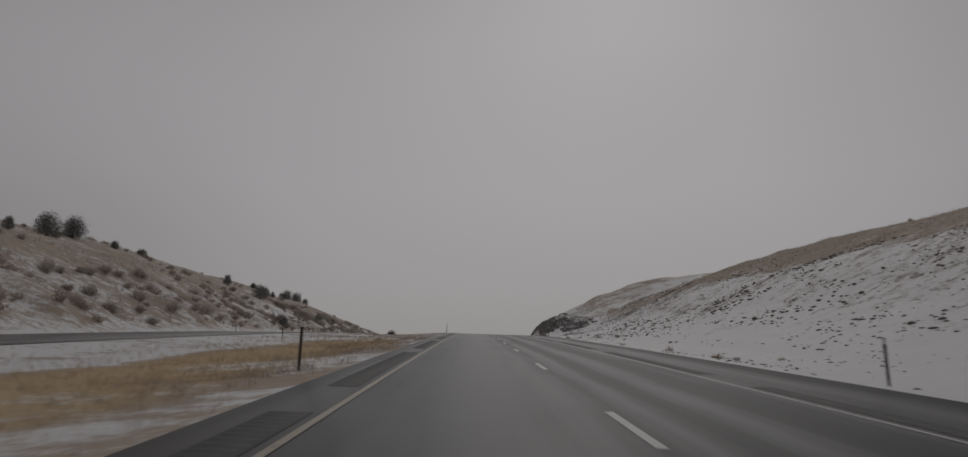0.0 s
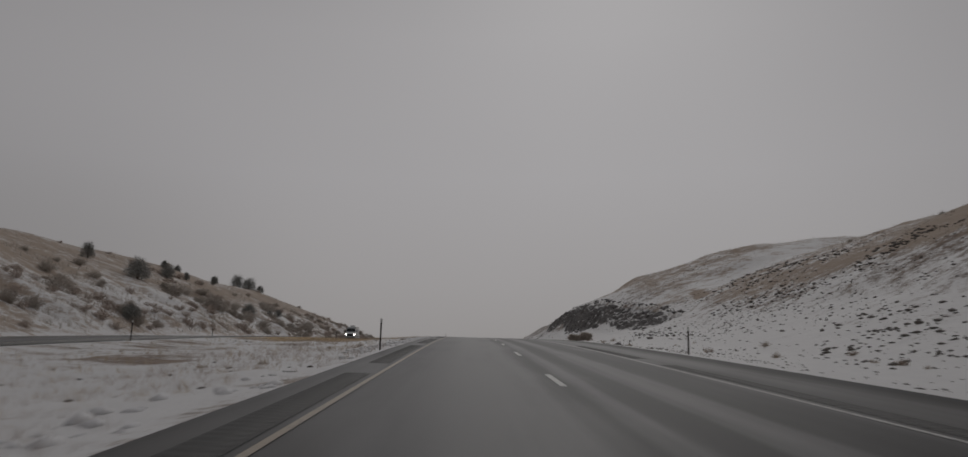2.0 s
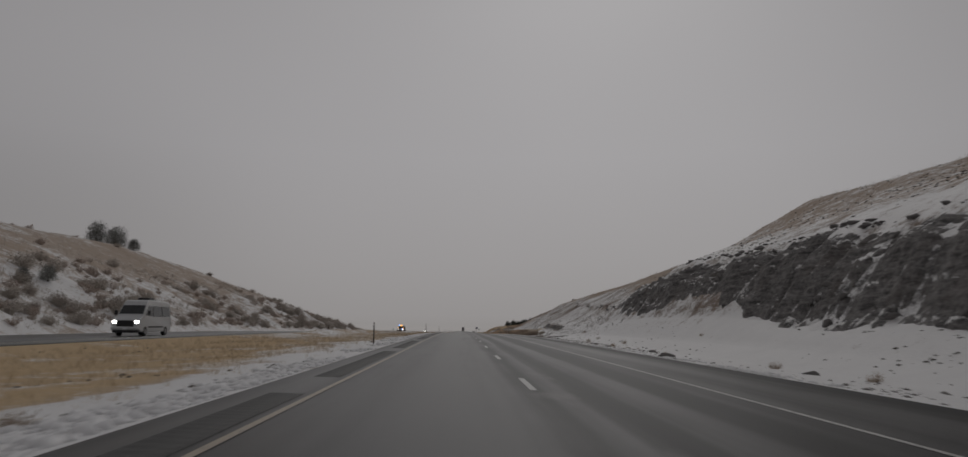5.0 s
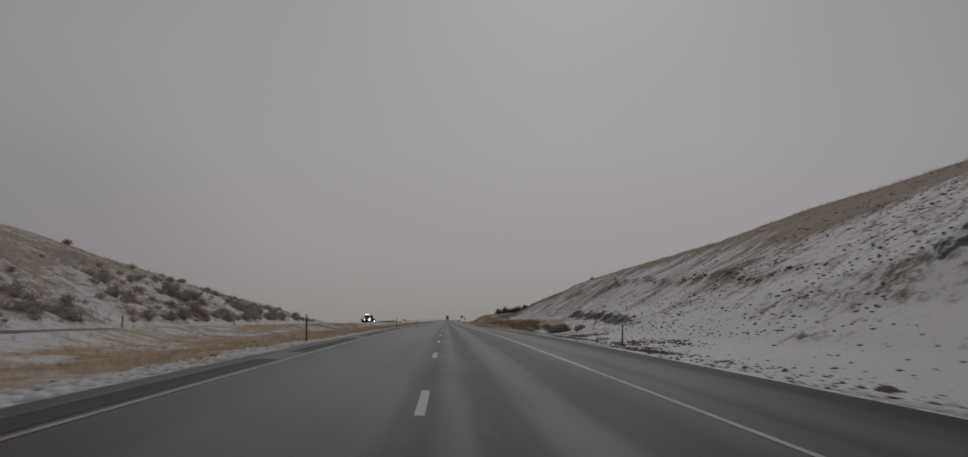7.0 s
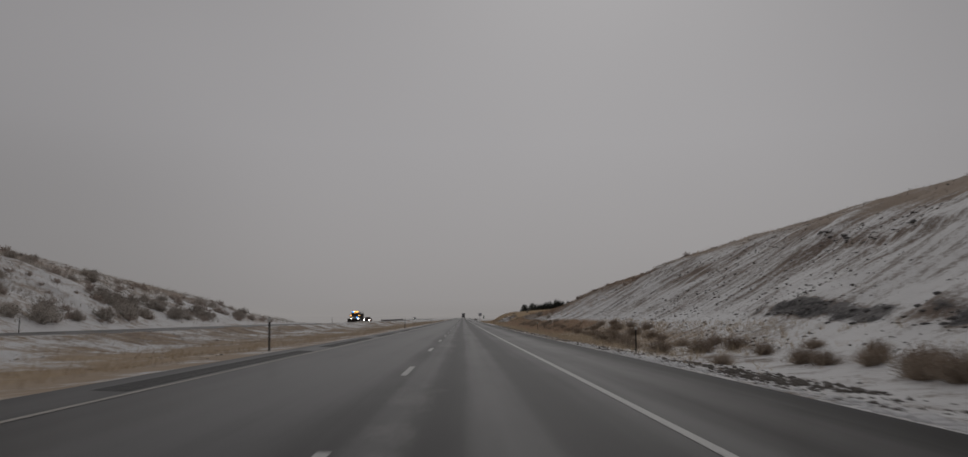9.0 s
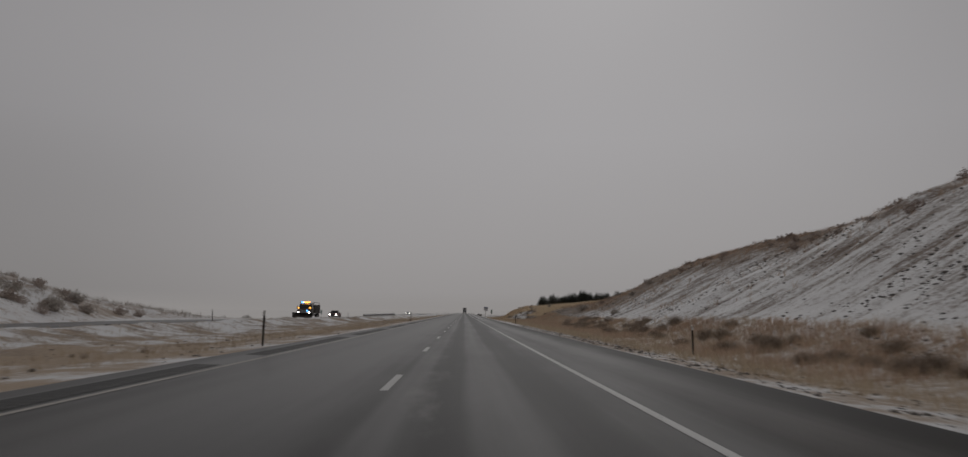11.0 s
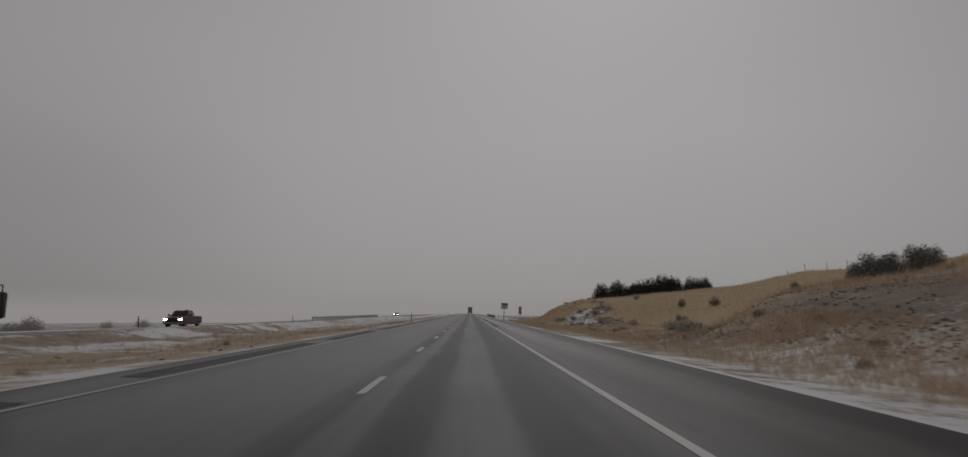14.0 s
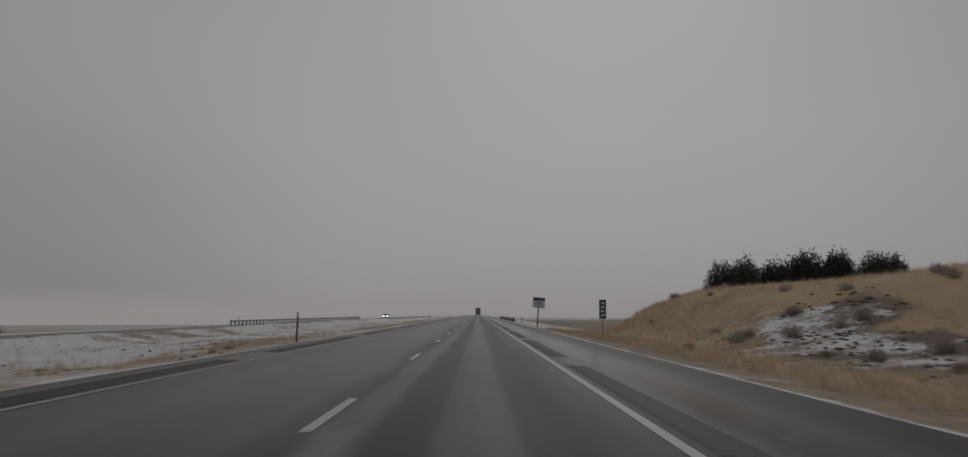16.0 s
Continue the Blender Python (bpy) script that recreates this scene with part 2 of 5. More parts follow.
# ---- materials ----
class Mat:
    """A small helper round one node material."""

    def __init__(self, name, rough=0.8, metal=0.0, spec=0.5):
        self.mat = bpy.data.materials.new(name)
        self.mat.use_nodes = True
        self.t = self.mat.node_tree
        self.b = self.t.nodes["Principled BSDF"]
        self.b.inputs["Roughness"].default_value = rough
        self.b.inputs["Metallic"].default_value = metal
        self.b.inputs["Specular IOR Level"].default_value = spec

    def node(self, kind, **values):
        n = self.t.nodes.new(kind)
        for key, value in values.items():
            n.inputs[key.replace("_", " ")].default_value = value
        return n

    def link(self, a, b):
        self.t.links.new(a, b)

    def place(self, sx=1.0, sy=1.0, sz=1.0):
        c, m = self.node("ShaderNodeTexCoord"), self.node("ShaderNodeMapping")
        m.inputs["Scale"].default_value = (sx, sy, sz)
        self.link(c.outputs["Object"], m.inputs["Vector"])
        return m.outputs[0]

    def noise(self, scale, detail=4, rough=0.55, vec=None):
        n = self.node("ShaderNodeTexNoise", Scale=scale, Detail=detail, Roughness=rough)
        self.link(vec if vec is not None else self.place(), n.inputs["Vector"])
        return n.outputs["Fac"]

    def math(self, op, a, b=0.0, clamp=False):
        n = self.node("ShaderNodeMath")
        n.operation, n.use_clamp = op, clamp
        for k, v in ((0, a), (1, b)):
            if isinstance(v, (int, float)):
                n.inputs[k].default_value = v
            else:
                self.link(v, n.inputs[k])
        return n.outputs[0]

    def span(self, v, a, b, lo=0.0, hi=1.0):
        n = self.node("ShaderNodeMapRange", From_Min=a, From_Max=b, To_Min=lo, To_Max=hi)
        n.interpolation_type = "SMOOTHSTEP"
        self.link(v, n.inputs["Value"])
        return n.outputs[0]

    def mix(self, f, a, b):
        n = self.node("ShaderNodeMix")
        n.data_type = "RGBA"
        for key, v in (("Factor", f), ("A", a), ("B", b)):
            s = n.inputs[key] if key == "Factor" else [i for i in n.inputs if i.name == key and i.type == "RGBA"][0]
            if isinstance(v, (int, float)):
                s.default_value = v
            elif isinstance(v, tuple):
                s.default_value = (*v, 1)
            else:
                self.link(v, s)
        return [o for o in n.outputs if o.type == "RGBA"][0]

    def attr(self, name):
        n = self.node("ShaderNodeAttribute")
        n.attribute_name = name
        return n.outputs["Fac"]

    def color(self, c):
        if isinstance(c, tuple):
            self.b.inputs["Base Color"].default_value = (*c, 1)
        else:
            self.link(c, self.b.inputs["Base Color"])
        return self

    def rough(self, r):
        self.link(r, self.b.inputs["Roughness"])
        return self

    def bump(self, h, strength=0.4, distance=0.05):
        n = self.node("ShaderNodeBump", Strength=strength, Distance=distance)
        self.link(h, n.inputs["Height"])
        self.link(n.outputs[0], self.b.inputs["Normal"])
        return self


def plain(name, col, rough=0.7, metal=0.0, vary=0.15, scale=3.0, bump=0.15, spec=0.5):
    """A surface of one colour with dirt at two scales."""
    m = Mat(name, rough, metal, spec)
    n, f = m.noise(scale, 5), m.noise(scale * 9, 3)
    dark = tuple(c * (1 - vary) for c in col)
    light = tuple(min(1, c * (1 + vary)) for c in col)
    m.color(m.mix(m.math("ADD", m.math("MULTIPLY", n, .7), m.math("MULTIPLY", f, .3)), dark, light))
    m.bump(f, bump, 0.01)
    return m.mat


def foliage(name, a, b, rough=0.9):
    """Twigs, needles or blades: each island and each plant a little different."""
    m = Mat(name, rough, 0, 0.15)
    g = m.node("ShaderNodeNewGeometry")
    o = m.node("ShaderNodeObjectInfo")
    r = m.math("ADD", m.math("MULTIPLY", g.outputs["Random Per Island"], .6), m.math("MULTIPLY", o.outputs["Random"], .4))
    m.color(m.mix(r, a, b))
    return m.mat


def ground_material():
    m = Mat("frosted_ground", 0.9, 0, 0.2)
    big, mid, fine = m.noise(.11, 5), m.noise(.75, 6, .62), m.noise(4.5, 4, .6)
    # soil, dull and grey tones are raised past frost to imitate haze
    soil = m.mix(fine, (.160, .121, .099), (.31, .245, .202))
    tuft = m.math("ADD", m.math("MULTIPLY", mid, .6), m.math("MULTIPLY", fine, .4))
    gold = m.mix(tuft, (.49, .348, .185), (.79, .597, .365))
    dull = m.mix(tuft, (.34, .273, .226), (.58, .488, .412))
    tan = m.mix(m.attr("gold"), dull, gold)
    grey = m.mix(m.noise(1.6, 5), (.20, .161, .136), (.41, .362, .318))
    blotch = m.math("ADD", m.math("MULTIPLY", mid, .65), m.math("MULTIPLY", fine, .35))
    grass = m.span(m.math("SUBTRACT", m.attr("grass"), blotch), -.16, .16)
    cover = m.mix(m.span(big, .42, .60), grey, soil)
    cover = m.mix(grass, cover, tan)
    geo = m.node("ShaderNodeNewGeometry")
    sep = m.node("ShaderNodeSeparateXYZ")
    m.link(geo.outputs["Normal"], sep.inputs[0])
    flat = m.math("MULTIPLY", m.math("SUBTRACT", sep.outputs["Z"], .88), .55)
    layered = m.noise(1.0, 6, .65, m.place(.45, .75, 1.6))
    rills = m.noise(1.0, 6, .65, m.place(.16, 1.15, .3))
    at = m.node("ShaderNodeTexCoord")
    pos = m.node("ShaderNodeSeparateXYZ")
    m.link(at.outputs["Object"], pos.inputs[0])
    cut = m.math("MULTIPLY", m.math("MULTIPLY", m.span(pos.outputs["Y"], 270, 300), m.span(pos.outputs["Y"], 470, 495, 1, 0)), m.span(pos.outputs["X"], 12, 16))
    cut = m.math("MULTIPLY", cut, .82)
    streak = m.math("ADD", m.math("MULTIPLY", rills, cut), m.math("MULTIPLY", layered, m.math("SUBTRACT", 1.0, cut)))
    strata = m.noise(1.0, 6, .65, m.place(.35, .35, 2.6))
    stone = m.mix(m.span(m.math("ADD", m.math("MULTIPLY", strata, .6), m.math("MULTIPLY", fine, .4)), .36, .66), (.050, .048, .050), (.30, .288, .282))
    rock = m.span(m.math("SUBTRACT", m.attr("rock"), m.math("ADD", m.math("MULTIPLY", mid, .35), m.math("MULTIPLY", streak, .55))), -.1, .2)
    cover = m.mix(rock, cover, stone)
    grit = m.noise(15, 3, .6)
    grain = m.math("ADD", m.math("ADD", m.math("MULTIPLY", big, .20), m.math("MULTIPLY", streak, .42)), m.math("ADD", m.math("MULTIPLY", fine, .22), m.math("MULTIPLY", grit, .16)))
    grain = m.math("ADD", m.math("MULTIPLY", m.math("SUBTRACT", grain, .5), 1.9), .5)
    snow = m.span(m.math("SUBTRACT", m.math("ADD", m.attr("snow"), flat), grain), -.09, .12)
    white = m.mix(mid, (.755, .752, .758), (.865, .86, .858))
    m.color(m.mix(snow, cover, white))
    m.rough(m.span(snow, 0, 1, .92, .55))
    crack = m.math("MULTIPLY", m.noise(1.0, 5, .7, m.place(.5, 1.9, .9)), m.math("MULTIPLY", rock, 3.0))
    lumps = m.math("ADD", m.math("MULTIPLY", fine, .6), m.math("MULTIPLY", m.noise(17, 3), .4))
    m.bump(m.math("ADD", m.math("ADD", lumps, crack), m.math("MULTIPLY", snow, .25)), .6, .10)
    return m.mat


def rock_material():
    """Dark broken rock with snow caught wherever it lies flat enough."""
    m = Mat("basalt_face", .88, 0, .3)
    fine, mid = m.noise(5, 5, .65), m.noise(.9, 6, .65)
    strata = m.noise(1.0, 6, .7, m.place(.4, .7, 3.4))
    stone = m.mix(m.span(m.math("ADD", m.math("MULTIPLY", strata, .55), m.math("MULTIPLY", fine, .45)), .34, .68), (.052, .050, .050), (.29, .277, .270))
    stone = m.mix(m.span(m.noise(.35, 4), .52, .70, 0, .45), stone, (.15, .13, .118))
    geo, sep = m.node("ShaderNodeNewGeometry"), m.node("ShaderNodeSeparateXYZ")
    m.link(geo.outputs["Normal"], sep.inputs[0])
    runs = m.noise(1.0, 5, .6, m.place(.20, 1.6, .35))
    lie = m.math("ADD", sep.outputs["Z"], m.math("ADD", m.math("MULTIPLY", m.math("SUBTRACT", mid, .5), .6), m.math("MULTIPLY", m.math("SUBTRACT", fine, .5), .75)))
    lie = m.math("ADD", lie, m.math("MULTIPLY", m.math("SUBTRACT", runs, .5), 1.7))
    snow = m.span(m.math("ADD", lie, m.math("MULTIPLY", m.attr("edge"), .5)), .90, 1.08)
    m.color(m.mix(snow, stone, (.80, .795, .79)))
    m.bump(m.math("ADD", m.math("MULTIPLY", fine, .5), strata), .7, .12)
    return m.mat


def asphalt_material(name):
    """Wet asphalt: bare dark wheel paths, pale salt and packed frost between them, slush streaks."""
    m = Mat(name, 0.3, 0, 0.5)
    c = m.node("ShaderNodeTexCoord")
    sep = m.node("ShaderNodeSeparateXYZ")
    m.link(c.outputs["Object"], sep.inputs[0])
    fine, grit = m.noise(38, 3), m.noise(190, 2)
    long = m.noise(1.0, 3, .5, m.place(2.0, .014, 1))
    wander = m.noise(1.0, 3, .5, m.place(.25, .02, 1))
    x = m.math("ADD", sep.outputs["X"], m.math("MULTIPLY", m.math("SUBTRACT", wander, .5), .45))
    # how bare each part of the lanes is worn: wheel paths dark, their middle and the seams pale
    worn = m.node("ShaderNodeValToRGB")
    ramp = worn.color_ramp
    for at, level in ((-4.9, .70), (-4.1, .42), (-3.6, .5), (-2.8, .40), (-1.75, .24), (-.9, .42), (-.55, .44), (-.2, .64), (.05, .75), (.26, .55), (.5, .48), (.72, .74), (.95, .92), (1.17, .8), (1.42, .56), (1.7, .46), (2.0, .54), (2.3, .82), (2.7, .9), (3.1, .72), (3.8, .55), (4.4, .62), (5.2, .45), (7.0, .6)):
        at = (at + 5.0) / 12.0
        stop = ramp.elements.new(at)
        stop.color = (level, level, level, 1)
    ramp.interpolation = "EASE"
    m.link(m.math("DIVIDE", m.math("ADD", x, 5.0), 12.0), worn.inputs[0])
    patch = m.noise(1.0, 4, .6, m.place(.6, .12, 1))
    wet = m.math("ADD", worn.outputs[0], m.math("MULTIPLY", m.math("SUBTRACT", long, .5), .45))
    wet = m.math("ADD", wet, m.math("MULTIPLY", m.math("SUBTRACT", patch, .5), .40))
    w = m.span(wet, .16, .98)
    bare = m.mix(fine, (.008, .008, .0074), (.015, .0149, .0138))
    salted = m.mix(fine, (.023, .0227, .0210), (.037, .0364, .0340))
    base = m.mix(w, salted, bare)
    # thin frost films drifted across, strongest along the lane line
    seam = m.math("ABSOLUTE", m.math("SUBTRACT", sep.outputs["X"], .5))
    near = m.math("MULTIPLY", m.span(seam, .1, .9, .17, 0.0), m.span(sep.outputs["Y"], 60, 150, .6, 1.0))
    drift = m.noise(1.0, 6, .62, m.place(.9, .22, 1))
    film = m.span(m.math("ADD", drift, near), .66, .84, 0, .42)
    base = m.mix(film, base, (.34, .335, .325))
    # the inner shoulder is drier and greyer, the outer one stands wet
    base = m.mix(m.span(m.math("MULTIPLY", sep.outputs["X"], -1.0), 3.85, 4.3, 0, .12), base, m.mix(fine, (.13, .129, .127), (.20, .198, .194)))
    m.color(base)
    glossy = m.math("MULTIPLY", m.span(w, 0, 1, .112, .038), m.span(sep.outputs["Y"], 440, 500, 1, .85))
    shoulder = m.math("MULTIPLY", m.span(sep.outputs["X"], 3.7, 4.3), m.span(sep.outputs["Y"], 460, 500, 0, .05))
    m.link(m.math("ADD", glossy, shoulder), m.b.inputs["Specular IOR Level"])
    dull = m.math("ADD", m.span(w, 0, 1, .30, .34), m.math("MULTIPLY", film, .2))
    standing = m.span(m.math("ADD", sep.outputs["X"], patch), 5.4, 7.2, 0, -.08)
    pool = m.math("MULTIPLY", m.span(sep.outputs["Y"], 485, 530), m.math("MULTIPLY", m.span(m.math("ADD", sep.outputs["X"], patch), 4.5, 5.1, 0, .07), m.span(sep.outputs["X"], 5.2, 5.9, 1, 0)))
    m.rough(m.math("SUBTRACT", m.math("SUBTRACT", dull, standing), pool))
    m.bump(m.math("ADD", m.math("MULTIPLY", fine, .4), m.math("MULTIPLY", grit, .6)), .08, .003)
    return m.mat


def paint_material(name, col, worn):
    """Road paint, worn and cracked through to the asphalt, with dirt."""
    m = Mat(name, .45, 0, .5)
    a, b = m.noise(7, 5, .7), m.noise(60, 3)
    wear = m.span(m.math("ADD", m.math("MULTIPLY", a, .7), m.math("MULTIPLY", b, .3)), worn, worn + .14)
    m.color(m.mix(wear, m.mix(a, tuple(k * .8 for k in col), col), (.07, .07, .07)))
    m.bump(b, .2, .003)
    return m.mat


def glass_material(name):
    m = Mat(name, .06, 0, .6)
    m.color(m.mix(m.noise(2), (.012, .014, .016), (.03, .033, .036)))
    return m.mat


def lamp_material(name, col, strength):
    m = Mat(name, .2)
    m.color(col)
    m.b.inputs["Emission Color"].default_value = (*col, 1)
    m.b.inputs["Emission Strength"].default_value = strength
    return m.mat


GROUND = ground_material()
BASALT = rock_material()
ASPHALT = asphalt_material("wet_asphalt")
TARRED = plain("tarred_shoulder_strip", (.040, .0395, .038), .55, 0, .3, 5, .3, .22)
WHITE_PAINT = paint_material("white_road_paint", (.53, .53, .515), .56)
WORN_PAINT = paint_material("worn_white_road_paint", (.46, .45, .43), .50)
SALTED_PAINT = paint_material("salt_whitened_yellow_paint", (.44, .41, .36), .56)
YELLOW_PAINT = paint_material("faded_yellow_road_paint", (.40, .325, .235), .52)
POST_STEEL = plain("dark_post_steel", (.065, .055, .048), .6, .4, .35, 14)
GALVANISED = plain("galvanised_steel", (.42, .43, .44), .45, .8, .2, 8)
REFLECT = plain("white_reflector", (.72, .72, .70), .3, 0, .1, 20)
WOOD = plain("grey_weathered_wood", (.14, .115, .095), .9, 0, .3, 9, .5)
# sage and scrub are paler than frost alone; the rest imitates haze
SAGE = foliage("frost_and_haze_sage", (.33, .292, .256), (.69, .64, .585))
DARK_SAGE = foliage("dark_sagebrush", (.14, .13, .115), (.38, .355, .32))
BRUSH = foliage("brown_dry_brush", (.28, .222, .178), (.54, .455, .37))
TUMBLE = foliage("tumbleweed_twigs", (.34, .295, .255), (.64, .575, .51))
SCRUB = foliage("reddish_brown_scrub", (.315, .250, .218), (.62, .54, .48))
RUSSET = foliage("russet_brush", (.47, .335, .245), (.78, .61, .47))
STRAW = foliage("straw_grass", (.47, .37, .255), (.80, .675, .51))
FROSTED = foliage("frosted_grass", (.265, .22, .19), (.58, .525, .475))
# needle colour carries frost plus a painted-in paleness for haze
NEEDLES = foliage("frost_and_haze_needles", (.12, .125, .115), (.42, .42, .40))
# far trees: distance haze is put into this pale twig colour
HAZED_TWIGS = foliage("haze_paled_twigs", (.42, .40, .38), (.70, .68, .66))
DARK_NEEDLES = foliage("dark_cedar_needles", (.030, .034, .029), (.13, .135, .12))
BARK = plain("juniper_bark", (.10, .075, .055), .95, 0, .3, 8, .6)
CLOD = plain("frozen_clod", (.15, .134, .12), .9, 0, .4, 4, .5)
SNOW_LUMP = plain("crusted_snow_lump", (.80, .80, .81), .6, 0, .08, 6, .3)
BOULDER = plain("dark_basalt", (.15, .142, .138), .85, 0, .45, 2.5, .6)
TYRE = plain("tyre_rubber", (.02, .02, .02), .8, 0, .2, 10)
RIM = plain("steel_rim", (.30, .30, .31), .4, .8, .2, 10)
GLASS = glass_material("dark_car_glass")
BLACK_TRIM = plain("black_plastic_trim", (.022, .022, .023), .55, 0, .2, 10)
SILVER_BODY = plain("dusty_silver_paint", (.56, .57, .58), .35, .3, .08, 2, .03)
RED_BODY = plain("dark_red_paint", (.105, .030, .028), .5, .1, .15, 2, .03)
TRUCK_BODY = plain("dirty_dark_truck_paint", (.060, .052, .046), .55, .1, .3, 2, .1)
PLOW_STEEL = plain("worn_plow_steel", (.075, .065, .06), .55, .5, .35, 3, .2)
GREY_BODY = plain("grey_car_paint", (.14, .145, .15), .35, .3, .1, 2, .03)
BOX_WHITE = plain("dirty_white_trailer", (.45, .45, .45), .6, 0, .15, 1, .05)
HEADLIGHT = lamp_material("lit_headlight", (1.0, .97, .90), 14.0)
AMBER = lamp_material("amber_beacon", (1.0, .42, .06), 5.0)
BLUE = lamp_material("blue_beacon", (.08, .32, 1.0), 9.0)
SIGN_WHITE = plain("white_sign_sheet", (.80, .81, .83), .4, 0, .06, 4)
SIGN_BLUE = plain("blue_sign_sheet", (.06, .085, .17), .4, 0, .1, 4)
SIGN_GREEN = plain("green_sign_sheet", (.02, .15, .10), .4, 0, .1, 4)


# ---- mesh helpers ----
def mesh_object(name, bm, material, parent=None, label=""):
    me = bpy.data.meshes.new(name)
    bm.to_mesh(me)
    bm.free()
    me.materials.append(material)
    ob = new(name, me)
    if parent is not None:
        ob.parent = parent
    if label:
        ob["label"] = label
    return ob


def part(name, bm, material, parent, label=""):
    return mesh_object(name, bm, material, parent, label)


def thing(name, label, category, group="", place=None):
    ob = new(name)
    ob.empty_display_size = .2
    if place is not None:
        ob.matrix_basis = place
    return tagged(ob, label, category, group)


def share(name, mesh, place, parent=None):
    ob = new(name, mesh)
    ob.matrix_basis = place
    if parent is not None:
        ob.parent = parent
    return ob


def raw_mesh(name, verts, faces, material, smooth=False):
    me = bpy.data.meshes.new(name)
    verts, faces = np.asarray(verts, np.float32), np.asarray(faces, np.int32)
    me.vertices.add(len(verts))
    me.vertices.foreach_set("co", verts.ravel())
    k = faces.shape[1]
    me.loops.add(faces.size)
    me.loops.foreach_set("vertex_index", faces.ravel())
    me.polygons.add(len(faces))
    me.polygons.foreach_set("loop_start", np.arange(0, faces.size, k, dtype=np.int32))
    me.update(calc_edges=True)
    if smooth:
        me.polygons.foreach_set("use_smooth", np.ones(len(faces), bool))
    me.materials.append(material)
    return me


def box(bm, x0, x1, y0, y1, z0, z1, bevel=0.0):
    m = Matrix.Translation(((x0 + x1) / 2, (y0 + y1) / 2, (z0 + z1) / 2)) @ Matrix.Diagonal((x1 - x0, y1 - y0, z1 - z0, 1))
    made = bmesh.ops.create_cube(bm, size=1, matrix=m)
    if bevel:
        edges = list({e for v in made["verts"] for e in v.link_edges})
        bmesh.ops.bevel(bm, geom=edges, offset=bevel, segments=2, affect="EDGES", profile=.6)
    return bm


def tube(bm, a, b, r0, r1, n=8):
    a, b = Vector(a), Vector(b)
    q = (b - a).to_track_quat("Z", "Y").to_matrix().to_4x4()
    bmesh.ops.create_cone(bm, cap_ends=True, segments=n, radius1=r0, radius2=r1, depth=(b - a).length, matrix=Matrix.Translation((a + b) / 2) @ q)
    return bm


def ground_at(x, y):
    return float(ground_z(x, y))


# ---- the ground: one sheet from the verges to the horizon ----
def steps(*spans):
    out = []
    for a, b, d in spans:
        out.append(np.arange(a, b, d))
    return np.concatenate(out + [[spans[-1][1]]])


